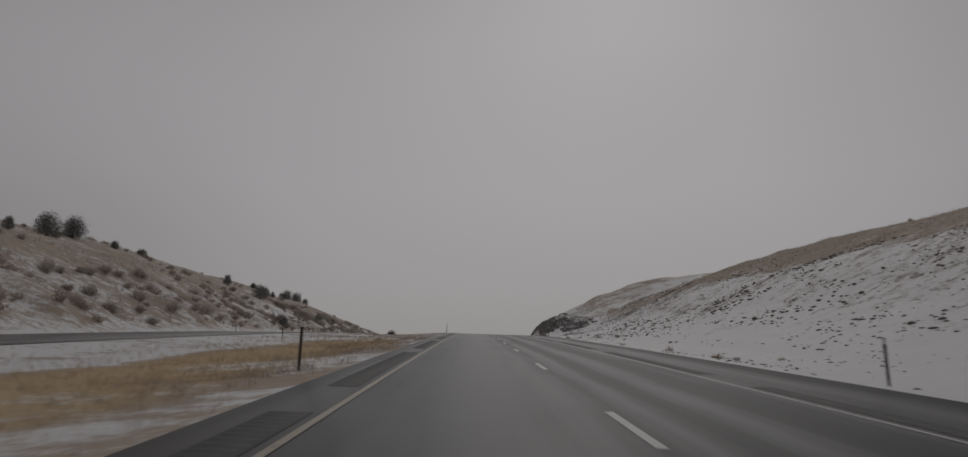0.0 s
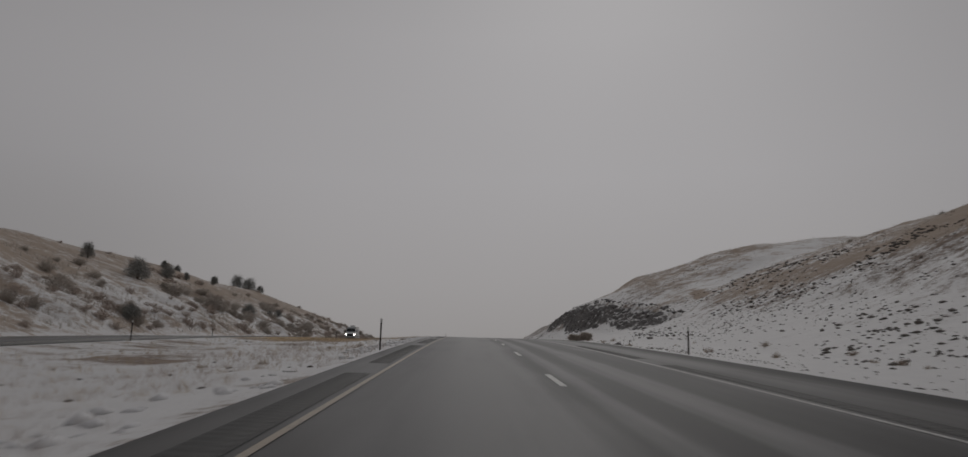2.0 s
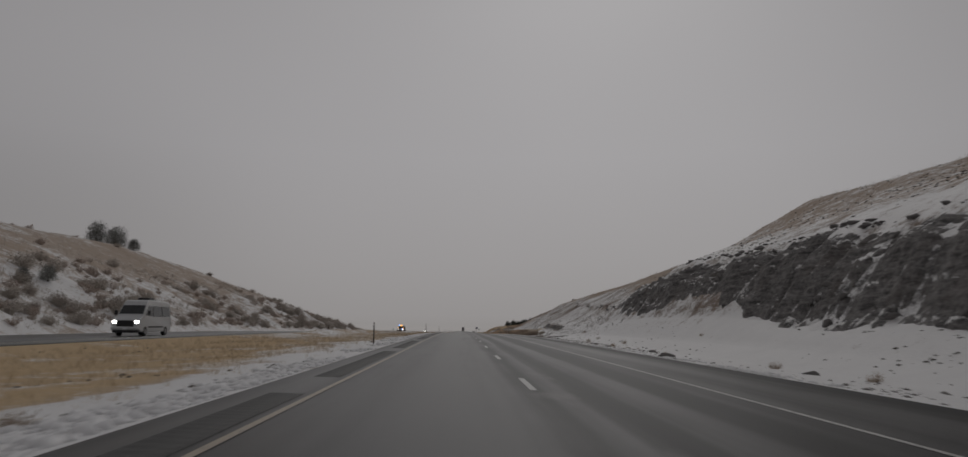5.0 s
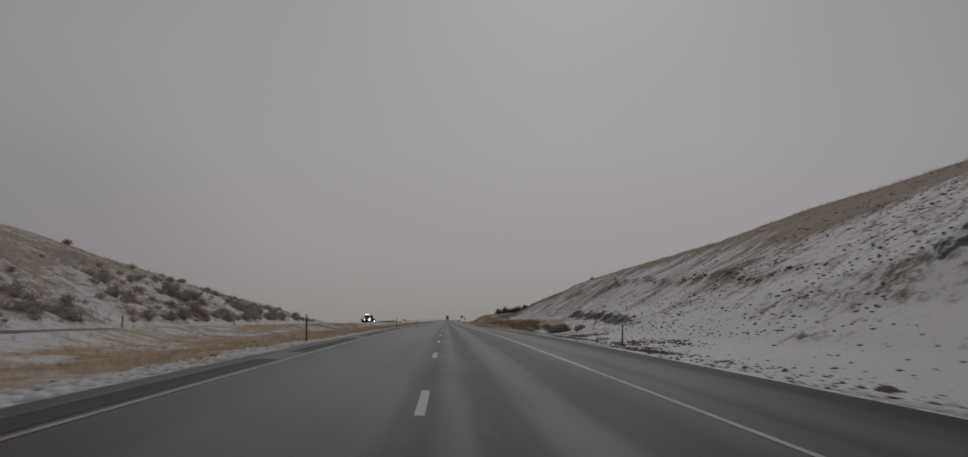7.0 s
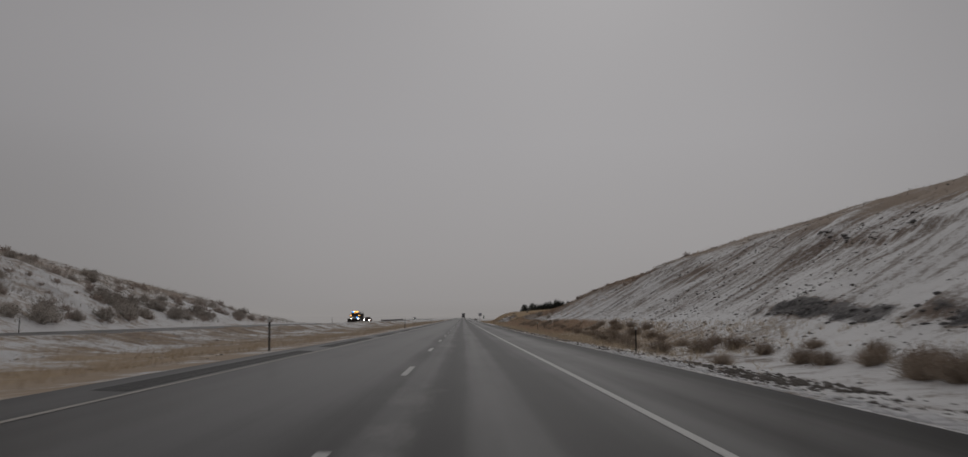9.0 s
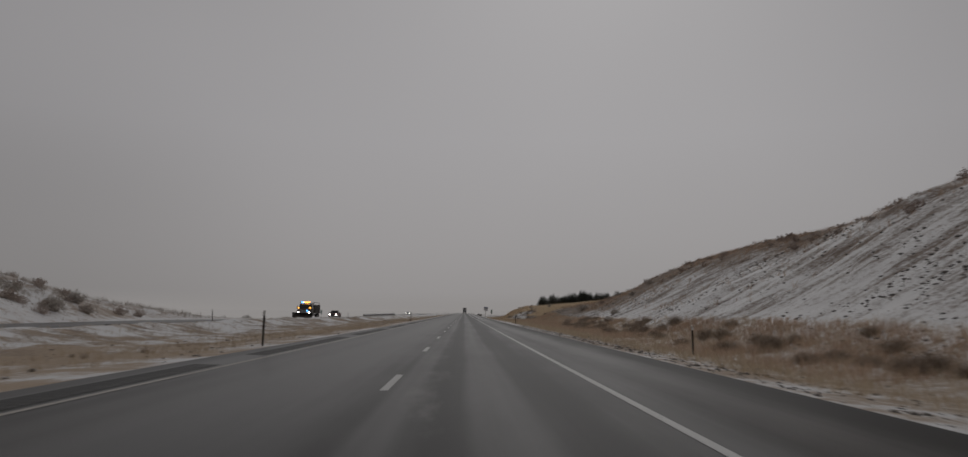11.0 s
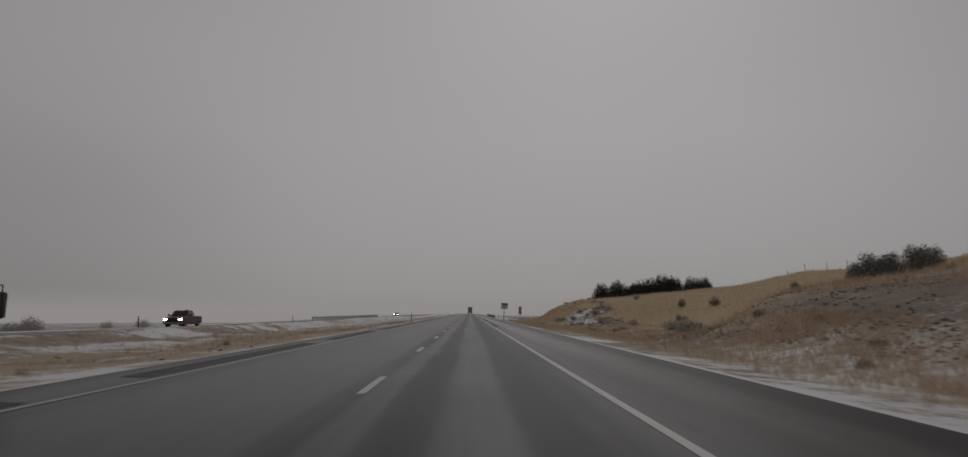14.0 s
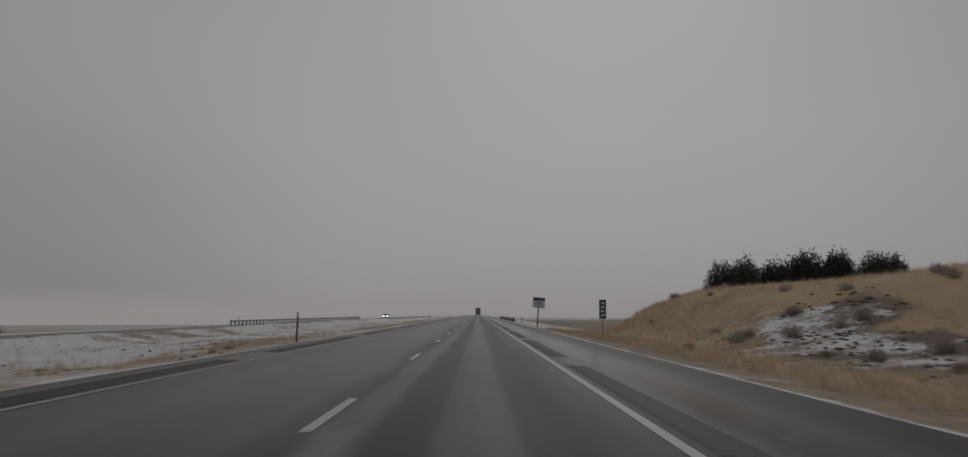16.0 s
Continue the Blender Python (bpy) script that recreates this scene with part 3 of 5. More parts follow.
def cover_of(x, y):
    """Shares of snow, straw grass and bare rock over the land."""
    e, w = x, -x
    n = fbm(x, y, 30, 3, 71)
    snow = np.full(x.shape, .56)
    grass = np.full(x.shape, .45)
    # east slope
    low = .655 - .055 * ease(17, 26, e) * (1 - .6 * ease(285, 320, y)) - .055 * ease(262, 280, y) - .03 * ease(335, 370, y) - (.22 + .12 * ease(18, 21, e)) * ease(440, 486, y) + .10 * (1 - ease(13, 19, e)) * (1 - ease(280, 310, y)) - .05 * fbm(x, y, 12, 3, 75)
    upper_from = 31 - 6.5 * ease(95, 130, y) * (1 - ease(252, 275, y)) - 5.5 * ease(398, 436, y) + 5 * fbm(x * 0, y, 22, 3, 72)
    top = ease(upper_from - 2.5, upper_from + 3.5, e)
    s_e = low + (.33 + .07 * ease(370, 390, y) * (1 - ease(445, 470, y)) - low) * top
    s_e = s_e + .13 * top * ease(124, 136, y) * (1 - ease(256, 272, y))
    s_e = s_e + .16 * np.exp(-((y - 167 - .25 * (e - 30)) / 9.0) ** 2) * ease(24, 32, e)
    s_e = s_e - (.05 - .10 * fbm(x, y, 4, 3, 79)) * ease(410, 440, y) * top - .02 * rockiness(x, y)
    g_e = .40 + (.28 - .22 * ease(405, 430, y) * (1 - ease(480, 505, y))) * top + .42 * ease(488, 516, y)
    ditch = ease(318, 345, y) * (1 - ease(14.5, 16.5, e))
    s_e = s_e + (.44 + .07 * ease(395, 420, y) * (1 - ease(470, 490, y)) - .10 * ease(475, 500, y) - s_e) * ditch
    g_e = g_e + (.62 - g_e) * ditch
    g_e = g_e - .08 * ease(380, 400, y) * (1 - ease(8.8, 10.2, e))
    reach = 590 + 1.3 * (np.clip(e, 12, 60) - 12)
    beyond = ease(reach, reach + 14, y)
    knoll = ease(478, 512, y) * (1 - .85 * beyond)
    face = knoll_rubble(x, y)
    s_e = s_e + (.50 + .16 * fbm(x, y, 1.6, 3, 67) - s_e) * face - .26 * ledge_rock(x, y)
    g_e = g_e + (.20 - g_e) * face
    s_e, g_e = s_e + (.52 - s_e) * .9 * beyond, g_e + (.42 - g_e) * .8 * beyond
    edge = np.where(y < 290, (1 - ease(7.4, 8.8, e)) * .18, (1 - ease(7.05, 7.4, e)) * .02 - .04 * ease(390, 410, y) * (1 - ease(8.6, 10.5, e)))
    s_e = s_e - .26 * ease(482, 506, y) * ease(15.5, 18, e) * (1 - face)
    s_e = s_e - .12 * np.exp(-((e - 10.6 - .8 * n) / 1.1) ** 2) * ease(258, 270, y) * (1 - ease(300, 316, y)) * ease(-.4, .2, fbm(x, y, 5, 2, 66)) - .09 * (1 - ease(12.5, 14.5, e)) * ease(254, 266, y) * (1 - ease(318, 335, y))
    s_e = s_e + edge + .25 * (1 - ease(7.1, 7.4, e + .3 * fbm(x, y, 3, 2, 68))) * ease(440, 480, y) + (.04 + .45 * fbm(x, y * .5, 2.0, 3, 64)) * (1 - ease(8.4, 10.4, e)) * ease(478, 494, y) * (1 - ease(530, 546, y))
    # median
    strip = (1 - ease(6.2 + .7 * n, 7.8 + .7 * n, w))
    yellow = ease(-30, -10, y) * (1 - ease(50, 65, y)) * (1 - ease(13 + 2 * n, 15.5 + 2 * n, w)) + ease(122, 140, y) * (1 - ease(222, 250, y)) * ease(9.5 - 2.6 * ease(136, 156, y), 13 - 4.0 * ease(136, 156, y), w + .8 * n) + .35 * ease(225, 245, y) * (1 - ease(300, 340, y))
    s_m = .54 + .15 * ease(68, 80, y) * (1 - ease(9.5, 13, w)) + .26 * fbm(x, y * .4, 2.2, 4, 76) - (.27 - .10 * fbm(x, y * .35, 2.5, 2, 78)) * np.clip(yellow, 0, 1)
    late = ease(225, 260, y)
    on = ease(520, 548, y)
    belt = np.exp(-((w - 8.6 + 2.2 * on) / (4.2 - 2.7 * on)) ** 2)
    s_m = s_m + late * (.43 + .16 * on + .03 * ease(10.5, 12.5, w) + (.34 + .06 * on) * fbm(x, y * .45, 2.2, 4, 77) - (.14 + .10 * on) * belt - s_m)
    s_m = s_m + strip * (.60 + .08 * ease(80, 95, y) - .225 * ease(2, 12, y) * (1 - ease(42, 74, y)) + .22 * fbm(x, y * .6, 1.6, 3, 70) - .28 * ease(225, 250, y) - s_m) * (1 - .4 * late)
    s_m = s_m + (.10 + .35 * fbm(x, y * .4, 2.0, 3, 63)) * (1 - ease(5.15, 5.9, w + .4 * fbm(x, y, 2.5, 2, 65))) * late + .12 * ease(13.5, 15, w) * (1 - ease(60, 90, y))
    g_m = .50 + .5 * np.clip(yellow, 0, 1) + .30 * late * belt
    # west hill
    foot = 1 - ease(46, 58, w + 5 * n)
    s_w = .405 + (.185 - .09 * (1 - ease(110, 170, y))) * foot + .10 * n + .10 * fbm(x, y, 6, 3, 69)
    s_w = np.where(w < 37.5, .55, s_w - .10 * ease(425, 465, y))
    g_w = .66 + .36 * (1 - foot)
    east, med = x >= 7, (w > 4.8) & (w < 28)
    west = w >= 28
    snow = np.where(east, s_e, np.where(med, s_m, np.where(west, s_w, snow)))
    grass = np.where(east, g_e, np.where(med, g_m, np.where(west, g_w, grass)))
    # far out the cover evens to one tone, standing in for haze
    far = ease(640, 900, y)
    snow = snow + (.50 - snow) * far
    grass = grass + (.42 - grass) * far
    sand = np.exp(-((e - 27.6 - .2 * (y - 162)) / .75) ** 4 - ((y - 162) / 5.5) ** 4)
    snow, grass = snow - .40 * sand * east, grass + .4 * sand * east
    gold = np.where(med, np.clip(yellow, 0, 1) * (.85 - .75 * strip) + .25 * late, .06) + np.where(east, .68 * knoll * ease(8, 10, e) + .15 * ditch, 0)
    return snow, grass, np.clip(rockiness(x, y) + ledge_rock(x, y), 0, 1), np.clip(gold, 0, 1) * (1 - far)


def build_ground():
    xs = steps((-3200, -400, 400), (-400, -130, 30), (-130, -80, 2.5), (-80, -58, 1.2), (-58, -36, .7), (-36, -21, 1.5), (-21, -4.9, .45), (-4.9, 6.95, 2.37),
               (7.0, 26, .36), (26, 40, .6), (40, 62, 1.1), (62, 130, 4), (130, 400, 30), (400, 3200, 400))
    ys = steps((-420, -60, 30), (-60, -8, 4), (-8, 560, .85), (560, 660, 1.6), (660, 900, 8), (900, 1500, 60), (1500, 4200, 300))
    x, y = np.meshgrid(xs, ys)
    z = ground_z(x, y)
    under = ((x > -4.86) & (x < 6.96)) | ((x > -34.1) & (x < -22.3))
    z = np.where(under, z - .09, z)
    nx, ny = len(xs), len(ys)
    i, j = np.meshgrid(np.arange(nx - 1), np.arange(ny - 1))
    a = (j * nx + i).ravel()
    me = raw_mesh("ground", np.stack([x, y, z], -1).reshape(-1, 3), np.stack([a, a + 1, a + nx + 1, a + nx], -1), GROUND, True)
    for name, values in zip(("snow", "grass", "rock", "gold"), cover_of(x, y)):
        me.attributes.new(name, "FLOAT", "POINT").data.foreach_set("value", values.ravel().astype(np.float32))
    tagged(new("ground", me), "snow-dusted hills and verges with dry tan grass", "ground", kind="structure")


def fog_glow_sheet(radius, thick, top):
    """A far glowing sheet standing in for fog round the plain ahead, thickest on the ground and open at its top."""
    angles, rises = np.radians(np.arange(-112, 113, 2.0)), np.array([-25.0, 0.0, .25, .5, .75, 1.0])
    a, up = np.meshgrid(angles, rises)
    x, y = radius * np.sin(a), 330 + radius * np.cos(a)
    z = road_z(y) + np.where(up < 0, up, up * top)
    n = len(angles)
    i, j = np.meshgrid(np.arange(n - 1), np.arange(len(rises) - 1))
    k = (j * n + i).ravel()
    m = Mat("far_fog_glow", 1.0)
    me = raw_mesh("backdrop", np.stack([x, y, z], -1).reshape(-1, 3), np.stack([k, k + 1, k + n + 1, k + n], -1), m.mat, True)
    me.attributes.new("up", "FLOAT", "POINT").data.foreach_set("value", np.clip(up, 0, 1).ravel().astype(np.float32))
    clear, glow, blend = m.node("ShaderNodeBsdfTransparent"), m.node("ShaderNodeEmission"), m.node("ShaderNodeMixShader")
    glow.inputs["Color"].default_value = (*FOG_GLOW, 1)
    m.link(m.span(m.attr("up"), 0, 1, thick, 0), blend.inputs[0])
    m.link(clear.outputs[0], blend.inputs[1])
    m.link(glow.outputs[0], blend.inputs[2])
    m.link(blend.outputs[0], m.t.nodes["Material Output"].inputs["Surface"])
    tagged(new("backdrop", me), "pale glowing sheet standing in for fog over the distant plain", "fog", kind="structure")


def road_strip(name, x0, x1, y0, y1, lift, material, cross, thick=0.0, step=2.0, parent=None, cols=1):
    """A long strip laid on a carriageway; cross: its height by x."""
    n = max(1, int(math.ceil((y1 - y0) / step)))
    ys, xs = np.linspace(y0, y1, n + 1), np.linspace(x0, x1, cols + 1)
    x, y = np.meshgrid(xs, ys)
    z = road_z(y) + cross(x, y) + lift
    v = np.stack([x, y, z], -1).reshape(-1, 3)
    k = cols + 1
    i, j = np.meshgrid(np.arange(cols), np.arange(n))
    a = (j * k + i).ravel()
    f = np.stack([a, a + 1, a + k + 1, a + k], -1)
    if thick:
        low = len(v)
        v = np.concatenate([v, v - (0, 0, thick)])
        r = np.arange(n) * k
        left = np.stack([r, r + k, r + k + low, r + low], -1)
        right = np.stack([r + cols, r + cols + low, r + cols + k + low, r + cols + k], -1)
        s = np.arange(cols)
        front = np.stack([s, s + low, s + 1 + low, s + 1], -1)
        e = n * k + s
        back = np.stack([e, e + 1, e + 1 + low, e + low], -1)
        f = np.concatenate([f, left, right, front, back])
    ob = new(name, raw_mesh(name, v, f, material))
    if parent is not None:
        ob.parent = parent
    return ob


def own_cross(x, y):
    return -.02 * x


def opposite_cross(x, y):
    return opposite_z(y) + .097 + 0 * x


build_ground()
# emitted haze colour, close to the sky low over the road
FOG_GLOW = (.430, .409, .400)
fog_glow_sheet(620, .92, 17)
ROAD_END = 2600.0
road = tagged(road_strip("road", -4.86, 7.0, -120, ROAD_END, 0, ASPHALT, own_cross, .12, 4, None, 4), "wet grey asphalt carriageway with salt stains", "road", kind="structure")
other_road = tagged(road_strip("opposite_road", -34.2, -22.2, -120, ROAD_END, 0, ASPHALT, opposite_cross, .12, 4, None, 2), "wet asphalt carriageway beyond the median", "road", kind="structure")
road_strip("edge_line_yellow", -3.71, -3.61, -60, 236, .004, YELLOW_PAINT, own_cross, 0, 2, road)["label"] = "faded yellow edge line"
road_strip("edge_line_salted", -3.71, -3.61, 236, 1200, .004, SALTED_PAINT, own_cross, 0, 2, road)["label"] = "yellow edge line whitened by salt"
road_strip("edge_line_worn", 3.61, 3.71, -60, 246, .004, WORN_PAINT, own_cross, 0, 2, road)["label"] = "worn thin white edge line"
road_strip("edge_line_white", 3.59, 3.73, 246, 1200, .004, WHITE_PAINT, own_cross, 0, 2, road)["label"] = "white edge line"
road_strip("edge_line_yellow", -23.6, -23.46, -60, 1200, .004, YELLOW_PAINT, opposite_cross, 0, 4, other_road)
road_strip("edge_line_white", -31.0, -30.86, -60, 1200, .004, WHITE_PAINT, opposite_cross, 0, 4, other_road)
for k in range(-3, 75):
    road_strip("lane_dash", -.065, .065, 5.79 + 12.19 * k, 8.84 + 12.19 * k, .004, WHITE_PAINT, own_cross, 0, 3.05, road)
for k in range(-2, 60):
    road_strip("lane_dash", -27.3, -27.17, 3.0 + 12.19 * k, 6.05 + 12.19 * k, .004, WHITE_PAINT, opposite_cross, 0, 3.05, other_road)


def rumble(x0, x1, y0, cross, parent):
    """One milled length of rumble strip: a tarred band with raised lands between the grooves."""
    band = road_strip("rumble_strip", x0, x1, y0, y0 + 14.63, .003, TARRED, cross, 0, 3, parent)
    v, f = [], []
    for i in range(48):
        y = y0 + .08 + i * .305
        b = len(v)
        for dx, dy, dz in ((0, 0, .004), (1, 0, .004), (1, .13, .004), (0, .13, .004), (0, .03, .009), (1, .03, .009), (1, .10, .009), (0, .10, .009)):
            xx = x0 + .03 + dx * (x1 - x0 - .06)
            v.append((xx, y + dy, float(road_z(y + dy)) + float(cross(np.float64(xx), np.float64(y))) + dz))
        f += [(b + 4, b + 5, b + 6, b + 7), (b, b + 1, b + 5, b + 4), (b + 1, b + 2, b + 6, b + 5), (b + 2, b + 3, b + 7, b + 6), (b + 3, b, b + 4, b + 7)]
    lands = new("groove_lands", raw_mesh("groove_lands", v, f, TARRED))
    lands.parent = band


for k in range(-2, 38):
    rumble(-4.38, -3.83, (11.5 if k < 6 else 13.7) + 18.29 * k, own_cross, road)
    if k < 5:
        rumble(3.86, 4.36, 17.9 + 18.29 * k, own_cross, road)
    elif k < 14:
        rumble(3.86, 4.36, 435.1 + 18.29 * k, own_cross, road)


# ---- plants ----
def ribbons(rng, base, tip, bend, width):
    """Thin two-piece ribbons from base points to tips, as vertices and triangles."""
    n = len(base)
    mid = (base + tip) / 2 + bend
    side = np.cross(tip - base, rng.normal(size=(n, 3)))
    side /= np.linalg.norm(side, axis=1, keepdims=True) + 1e-9
    w = np.asarray(width).reshape(-1, 1)
    v = np.stack([base - side * w, base + side * w, mid - side * w * .7, mid + side * w * .7, tip], 1)
    k = np.arange(n)[:, None] * 5
    f = np.concatenate([k + [0, 1, 3], k + [0, 3, 2], k + [2, 3, 4]], 0)
    return v.reshape(-1, 3), f


def flecks(rng, at, size, flatness=1.0):
    """Small leaf-like triangles pairs at the given points."""
    n = len(at)
    a = rng.normal(size=(n, 3))
    a /= np.linalg.norm(a, axis=1, keepdims=True)
    b = np.cross(a, rng.normal(size=(n, 3)))
    b /= np.linalg.norm(b, axis=1, keepdims=True) + 1e-9
    s = np.asarray(size).reshape(-1, 1)
    v = np.stack([at - a * s, at + b * s * .5 * flatness, at + a * s, at - b * s * .5 * flatness], 1)
    k = np.arange(n)[:, None] * 4
    return v.reshape(-1, 3), np.concatenate([k + [0, 1, 2], k + [0, 2, 3]], 0)


def joined(pieces):
    vs, fs, o = [], [], 0
    for v, f in pieces:
        vs.append(v)
        fs.append(f + o)
        o += len(v)
    return np.concatenate(vs), np.concatenate(fs)


SHAPES = {}


def bush_mesh(name, seed, width, height, twigs, leaves, material, leaf=.05, droop=.1, thin=1.0):
    """A dry shrub: twigs fanning out of the ground with small leaves or seed heads."""
    rng = np.random.default_rng(seed)
    az = rng.uniform(0, 2 * np.pi, twigs)
    up = rng.beta(2.0, 1.3, twigs)
    lobes = 1 + .28 * np.sin(az * 3 + seed) + .15 * np.sin(az * 5 + 2 * seed)
    r = (1 - up ** 2) ** .5 * width / 2 * lobes * rng.uniform(.65, 1.05, twigs)
    tip = np.stack([np.cos(az) * r, np.sin(az) * r, up * height * rng.uniform(.7, 1.08, twigs) + .02], 1)
    base = np.stack([rng.normal(0, width * .07, twigs), rng.normal(0, width * .07, twigs), np.full(twigs, -.06)], 1)
    bend = np.stack([np.cos(az) * r * .12, np.sin(az) * r * .12, rng.uniform(0, droop, twigs) * height], 1)
    one = ribbons(rng, base, tip, bend, rng.uniform(.006, .014, twigs) * (width + .5) * thin)
    pick = rng.integers(0, twigs, leaves)
    t = rng.uniform(.5, 1.05, (leaves, 1))
    at = base[pick] * (1 - t) + tip[pick] * t + bend[pick] * (1 - (2 * t - 1) ** 2) + rng.normal(0, .03 * width, (leaves, 3))
    at[:, 2] = np.maximum(at[:, 2], .0)
    two = flecks(rng, at, rng.uniform(.6, 1.3, leaves) * leaf)
    v, f = joined([one, two])
    me = raw_mesh(name, v, f, material)
    SHAPES[me.name] = (v, f)
    return me


def ball_mesh(name, seed, size):
    """A tumbleweed: a loose ball of curved twigs."""
    rng = np.random.default_rng(seed)
    n = 1300
    d = rng.normal(size=(n, 3))
    d /= np.linalg.norm(d, axis=1, keepdims=True)
    d *= np.array([1.12, 1.0, .82])
    tip = d * size / 2 * rng.uniform(.84, 1.01, (n, 1)) * (1 + .07 * np.sin(d[:, :1] * 5 + seed))
    base = tip * rng.uniform(.1, .5, (n, 1)) + rng.normal(0, .05 * size, (n, 3))
    one = ribbons(rng, base, tip, rng.normal(0, .07 * size, (n, 3)), np.full(n, .014 * size))
    two = flecks(rng, tip * rng.uniform(.75, 1, (n, 1)) + rng.normal(0, .03 * size, (n, 3)), np.full(n, .035 * size))
    v, f = joined([one, two])
    v[:, 2] += size * .38
    return raw_mesh(name, v, f, TUMBLE, True)


def juniper(seed, width, height, label, group="junipers", needles=NEEDLES):
    """A dark juniper: short trunk, limbs, and a crown of many small sprays with gaps."""
    rng = np.random.default_rng(seed)
    tree = thing("juniper_tree", label, "tree", group)
    bm = bmesh.new()
    tube(bm, (0, 0, -.3), (.05, 0, height * .35), .11 * width / 2, .07 * width / 2, 9)
    tube(bm, (.05, 0, height * .33), (0, .05, height * .85), .07 * width / 2, .015, 8)
    for i in range(7):
        a = i * 2.4 + seed
        z = height * (.12 + .09 * i)
        r = width * .36 * (1 - .09 * i)
        tube(bm, (.03, 0, z), (r * math.cos(a), r * math.sin(a), z + height * .12), .03 * width / 2, .008, 6)
    part("trunk", bm, BARK, tree, "grey-brown bark")
    pieces = []
    clumps = 44 if needles is DARK_NEEDLES else 26
    for c in range(clumps):
        u = (c + .5) / clumps
        a = c * 2.39996 + seed
        z = height * (.10 + .84 * u)
        span = width / 2 * (1 - u ** 3 * .6) * (.75 + .4 * rng.random())
        r0 = span * rng.uniform(.35, .72)
        centre = np.array([r0 * math.cos(a), r0 * math.sin(a), z])
        size = width * rng.uniform(.19, .29)
        n = 170
        d = rng.normal(size=(n, 3))
        d /= np.linalg.norm(d, axis=1, keepdims=True)
        tall = 1.75 if needles is DARK_NEEDLES else 1.15
        at = centre + d * size * rng.uniform(.35, 1.0, (n, 1)) * np.array([1, 1, tall])
        # spires: sprays draw in towards their tip
        if tall > 1.5:
            pull = np.clip((at[:, 2:] - centre[2]) / (size * tall), 0, 1)
            at[:, :2] = centre[:2] + (at[:, :2] - centre[:2]) * (1 - .75 * pull)
        pieces.append(flecks(rng, at, rng.uniform(.05, .10, n) * (.12 + .28 * width)))
    v, f = joined(pieces)
    v[:, 2] = np.maximum(v[:, 2], .03)
    crown = new("crown", raw_mesh("crown", v, f, needles))
    crown.parent = tree
    return tree


def turned(x, y, size=1.0, spin=0.0, sink=0.0, tall=1.0):
    return Matrix.Translation((x, y, ground_at(x, y) - sink)) @ Matrix.Rotation(spin, 4, "Z") @ Matrix.Diagonal((size, size, size * tall, 1))


# junipers on the western hillside and the dark grove on the knoll
WEST_JUNIPERS = [(-66, 112, 4.8, 2.9), (-71.6, 130, 5.0, 3.1), (-62, 96, 1.8, 1.6), (-71.8, 146.2, 1.9, 1.3), (-72.2, 159.4, 2.6, .9), (-62, 185.3, 2.5, 2.4), (-53.7, 184.8, 4.4, 2.8), (-77, 262, 2.3, 1.6), (-61.8, 227.5, 1.6, 1.5),
                 (-71, 238.6, 1.8, 1.5), (-64.7, 253.3, 1.5, 2.0), (-69.8, 269.8, 2.3, 1.9), (-60.6, 214.2, 3.4, 2.3), (-47.8, 226, 3.4, 1.6), (-48.7, 246.5, 1.5, 1.1), (-47.4, 249.1, 2.2, 1.5),
                 (-84.5, 338, 5.6, 4.6), (-80.5, 339, 6.0, 4.2), (-76.8, 340, 3.2, 2.4), (-39.8, 151.9, 2.6, 1.6)]
for i, (x, y, w, h) in enumerate(WEST_JUNIPERS):
    t = juniper(i, w, h, "dark juniper tree standing on the snowy hillside", "junipers on the west hill")
    t.matrix_basis = turned(x, y, 1, i * 1.3)
GROVE = [(25.6, 597, 3.6, 3.3), (28.8, 600, 4.0, 3.5), (32.8, 602, 4.2, 2.8), (36.0, 604, 4.6, 3.2), (38.8, 601, 4.4, 3.2), (41.2, 606, 4.6, 3.3), (43.8, 603, 4.0, 2.5), (46.6, 605, 4.2, 2.4),
         (34.8, 608, 4.6, 3.4), (39.8, 610, 4.8, 3.6), (31.4, 606, 4.2, 3.1)]
GROVE += [(32.3, 518.2, 2.0, 1.6), (32.8, 517, 2.3, 1.9), (33.2, 516, 2.3, 2.1), (33.6, 515.2, 2.4, 2.3), (34.4, 513.8, 2.0, 2.1), (34.8, 513.2, 2.2, 2.2), (35.3, 512.5, 1.9, 1.7)]
for i, (x, y, w, h) in enumerate(GROVE):
    t = juniper(40 + i, w * (1.12 if i < 11 else 1.0), h * (.76 if i < 11 else 1.1) * (1 + .12 * math.sin(i * 2.2)), "dark cedar in a tight grove on the tan knoll" if i < 11 else "small frosted, haze-paled cedar on the brow of the cut", "grove on the knoll", DARK_NEEDLES if i < 11 else NEEDLES)
    t.matrix_basis = turned(x, y, 1, i * .9, .05)

